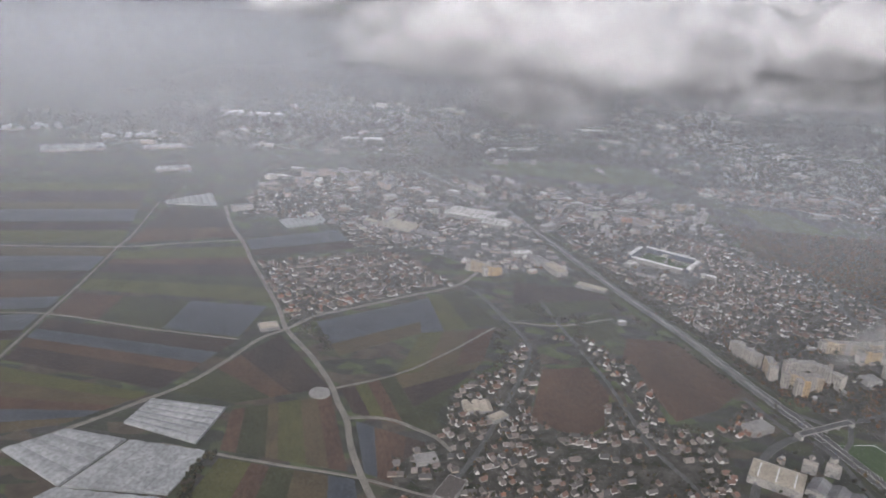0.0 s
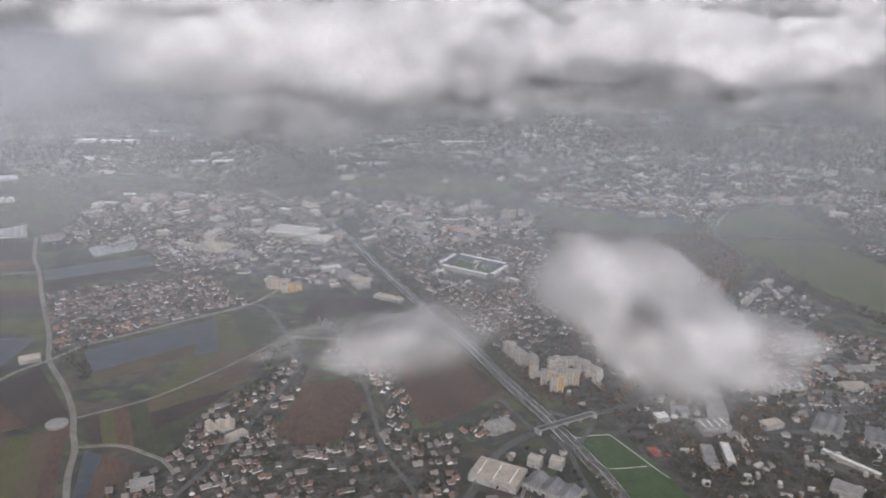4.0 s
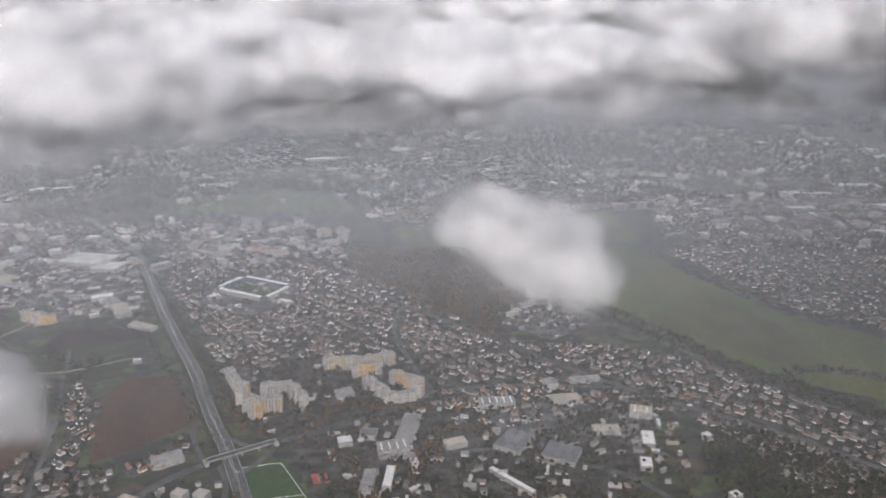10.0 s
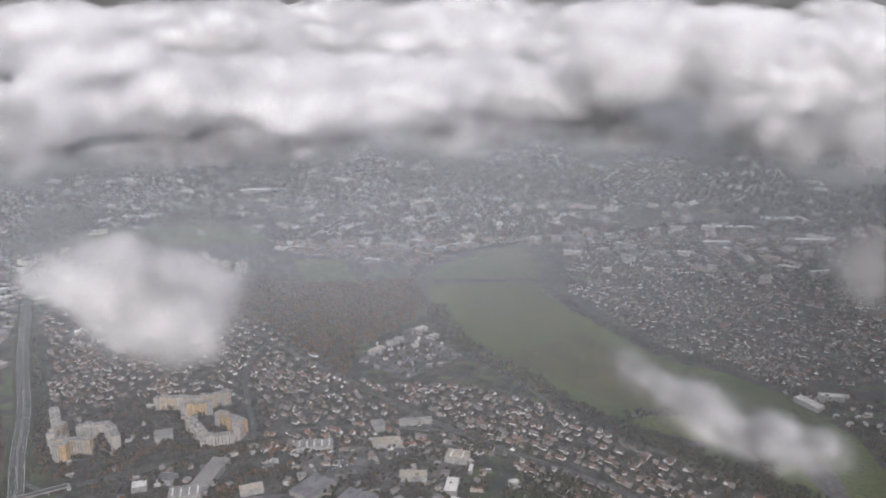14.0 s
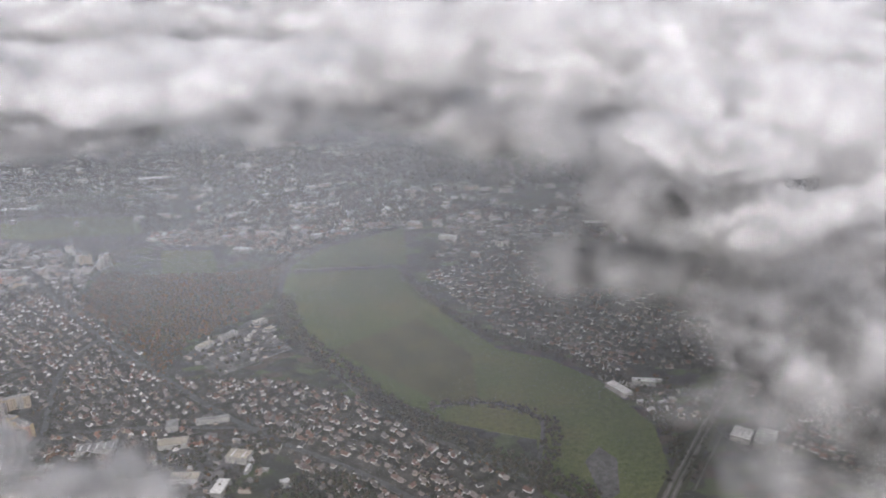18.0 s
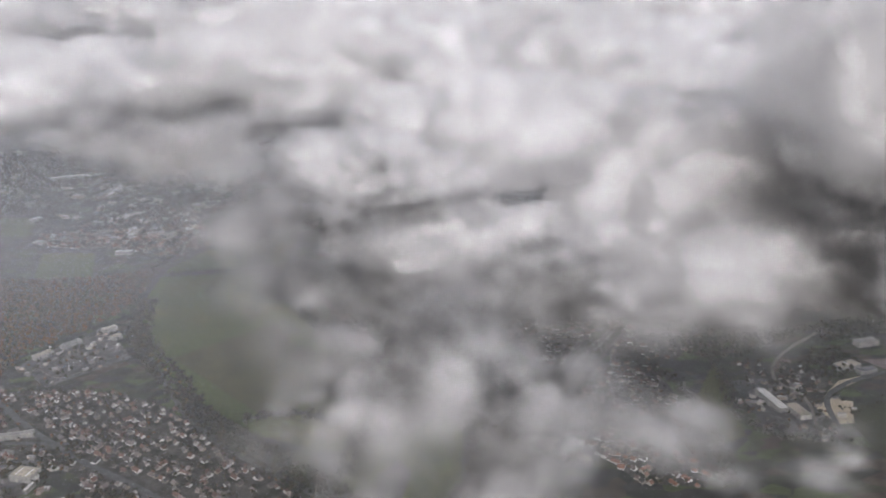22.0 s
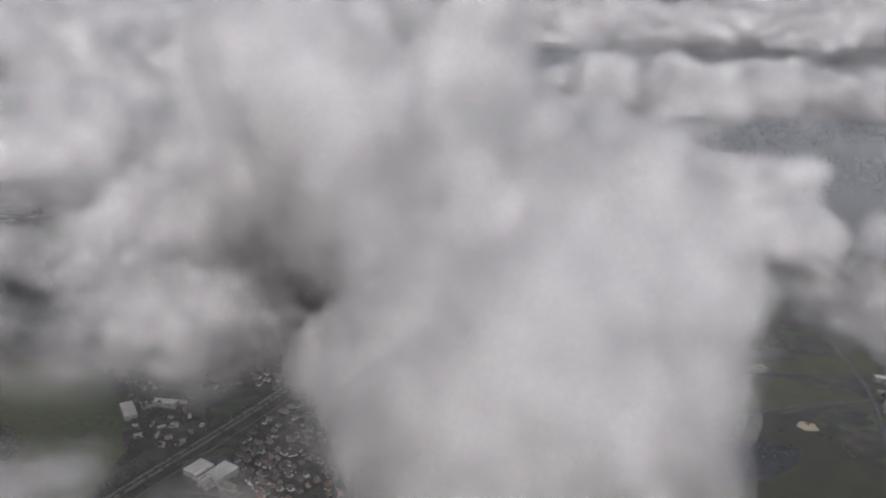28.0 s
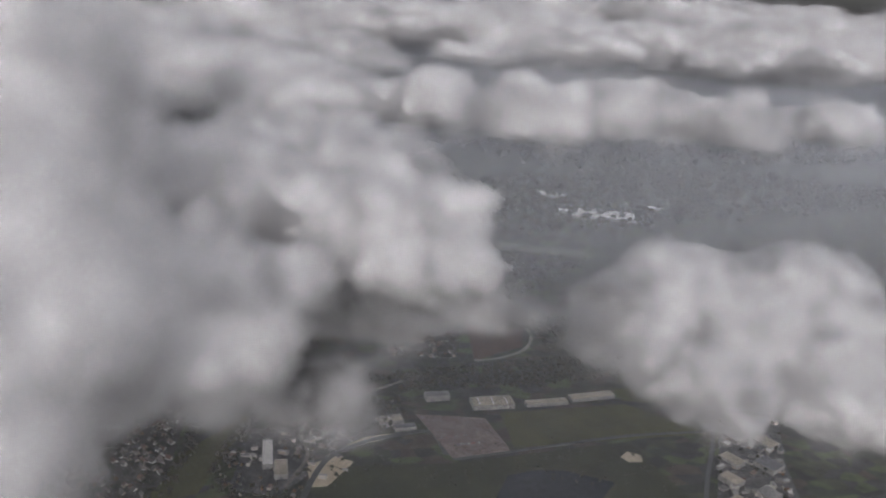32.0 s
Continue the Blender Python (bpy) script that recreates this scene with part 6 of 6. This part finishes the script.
part("wing_skin", strip_plate([((0.846, 6.412, 20.769), (0.654, 6.025, 20.409)), ((1.196, 6.261, 19.903), (1.111, 5.816, 19.259)), ((2.360, 4.648, 15.055), (2.287, 3.619, 13.353)), ((3.322, 3.292, 11.007), (2.956, 2.633, 10.463)), ((3.849, 2.556, 8.803), (3.424, 2.030, 8.592)), ((4.202, 2.056, 7.314), (3.860, 1.392, 6.718)), ((4.332, 1.873, 6.766), (3.978, 1.221, 6.213))], 0.12), WING_WHITE, wing)
part("panel_seam", strip_plate([((1.457, 5.649, 18.348), (1.452, 5.608, 18.284)), ((2.968, 3.367, 11.707), (2.961, 3.346, 11.681))], 0.01), WING_DARK, wing)
part("panel_seam", strip_plate([((2.968, 3.367, 11.707), (2.961, 3.346, 11.681)), ((3.678, 2.307, 8.602), (3.672, 2.294, 8.588))], 0.01), WING_DARK, wing)
part("panel_seam", strip_plate([((3.678, 2.307, 8.602), (3.672, 2.294, 8.588)), ((4.165, 1.603, 6.505), (4.160, 1.594, 6.497))], 0.01), WING_DARK, wing)
part("spoiler", strip_plate([((2.632, 3.758, 12.986), (2.313, 3.534, 13.133)), ((3.218, 2.901, 10.459), (2.875, 2.777, 10.826))], 0.03), WING_SPOILER, wing)
part("spoiler", strip_plate([((3.235, 2.875, 10.384), (2.895, 2.751, 10.745)), ((3.691, 2.223, 8.442), (3.389, 2.097, 8.736))], 0.03), WING_SPOILER, wing)
part("spoiler", strip_plate([((3.705, 2.203, 8.382), (3.403, 2.072, 8.666)), ((4.158, 1.581, 6.494), (3.978, 1.251, 6.213))], 0.03), WING_SPOILER, wing)
part("panel_seam", strip_plate([((3.212, 2.884, 10.408), (3.222, 2.875, 10.375)), ((2.871, 2.761, 10.773), (2.883, 2.752, 10.737))], 0.01), WING_DARK, wing)
part("panel_seam", strip_plate([((3.682, 2.208, 8.392), (3.688, 2.202, 8.371)), ((3.380, 2.080, 8.682), (3.388, 2.075, 8.659))], 0.01), WING_DARK, wing)
part("aileron", strip_plate([((1.087, 5.851, 19.344), (0.615, 6.014, 20.440)), ((2.413, 3.847, 13.517), (1.906, 3.840, 14.372))], 0.03), WING_PAINT, wing)
part("panel_seam", strip_plate([((1.040, 5.913, 19.517), (1.036, 5.857, 19.426)), ((2.412, 3.854, 13.509), (2.404, 3.822, 13.466))], 0.01), WING_DARK, wing)
# near-black plates that paint in the shade of the open flap gap
part("flap_gap_shade", strip_plate([((2.170, 3.806, 13.844), (1.958, 3.773, 14.149)), ((2.321, 3.617, 13.251), (2.214, 3.588, 13.381))], 0.02), WING_DARK, wing)
part("flap_gap_shade", strip_plate([((2.917, 2.654, 10.504), (2.909, 2.632, 10.478)), ((3.274, 2.211, 9.099), (3.258, 2.169, 9.052)), ((3.637, 1.746, 7.642), (3.612, 1.694, 7.590)), ((3.869, 1.464, 6.734), (3.827, 1.383, 6.661)), ((3.995, 1.311, 6.239), (3.939, 1.209, 6.153))], 0.02), WING_DARK, wing)
part("flap", strip_plate([((2.096, 3.566, 13.370), (1.613, 3.469, 13.888)), ((2.258, 3.407, 12.822), (1.970, 2.868, 12.190)), ((2.854, 2.600, 10.368), (2.483, 2.229, 10.186)), ((3.280, 2.044, 8.651), (2.945, 1.553, 8.182)), ((3.561, 1.659, 7.482), (3.261, 1.096, 6.817)), ((3.777, 1.359, 6.573), (3.454, 0.833, 6.012)), ((3.887, 1.188, 6.071), (3.549, 0.666, 5.542))], 0.03), WING_PAINT, wing)
part("flap_lip", strip_plate([((2.097, 3.586, 13.373), (2.088, 3.552, 13.320)), ((2.849, 2.610, 10.350), (2.840, 2.587, 10.318))], 0.02), WING_SPOILER, wing)
part("winglet", strip_plate([((-0.081, 10.305, 29.254), (-0.443, 7.908, 25.614)), ((0.520, 8.086, 24.288), (-0.064, 6.825, 23.044)), ((1.346, 6.070, 19.298), (0.633, 5.999, 20.386))], 0.04), WING_PAINT, wing)
fair = part("flap_track_fairing", fairing([((1.559, 2.266, 11.673), (1.556, 2.218, 11.567), (1.611, 2.170, 11.889)), ((1.694, 2.387, 11.711), (1.732, 2.262, 11.397), (1.857, 2.168, 11.844)), ((1.930, 2.503, 11.593), (1.954, 2.352, 11.248), (2.097, 2.184, 11.747)), ((2.184, 2.653, 11.514), (2.276, 2.541, 11.145), (2.382, 2.220, 11.610)), ((2.350, 2.484, 10.942), (2.369, 2.428, 10.788), (2.501, 2.190, 11.140)), ((2.480, 2.291, 10.376), (2.485, 2.263, 10.296), (2.557, 2.122, 10.488)), ((2.635, 2.055, 9.692), (2.630, 2.043, 9.656), (2.682, 2.070, 9.831))]), WING_PAINT, wing, "boat-shaped grey fairing under the flap")
part("static_wick", rod((1.403, 2.116, 11.593), (1.544, 2.205, 11.560), 0.008), WING_DARK, fair)
fair = part("flap_track_fairing", fairing([((2.756, 0.705, 6.890), (2.742, 0.683, 6.839), (2.843, 0.617, 7.065)), ((2.878, 0.794, 6.886), (2.873, 0.720, 6.720), (3.041, 0.621, 7.033)), ((3.088, 0.964, 6.910), (3.076, 0.809, 6.597), (3.272, 0.650, 6.947)), ((3.294, 1.103, 6.879), (3.354, 0.993, 6.549), (3.504, 0.700, 6.874)), ((3.400, 0.980, 6.486), (3.407, 0.946, 6.380), (3.554, 0.716, 6.627)), ((3.462, 0.909, 6.258), (3.457, 0.888, 6.194), (3.563, 0.730, 6.329)), ((3.531, 0.809, 5.964), (3.517, 0.803, 5.941), (3.619, 0.764, 6.063))]), WING_PAINT, wing, "boat-shaped grey fairing under the flap")
part("static_wick", rod((2.619, 0.606, 6.871), (2.733, 0.677, 6.841), 0.008), WING_DARK, fair)
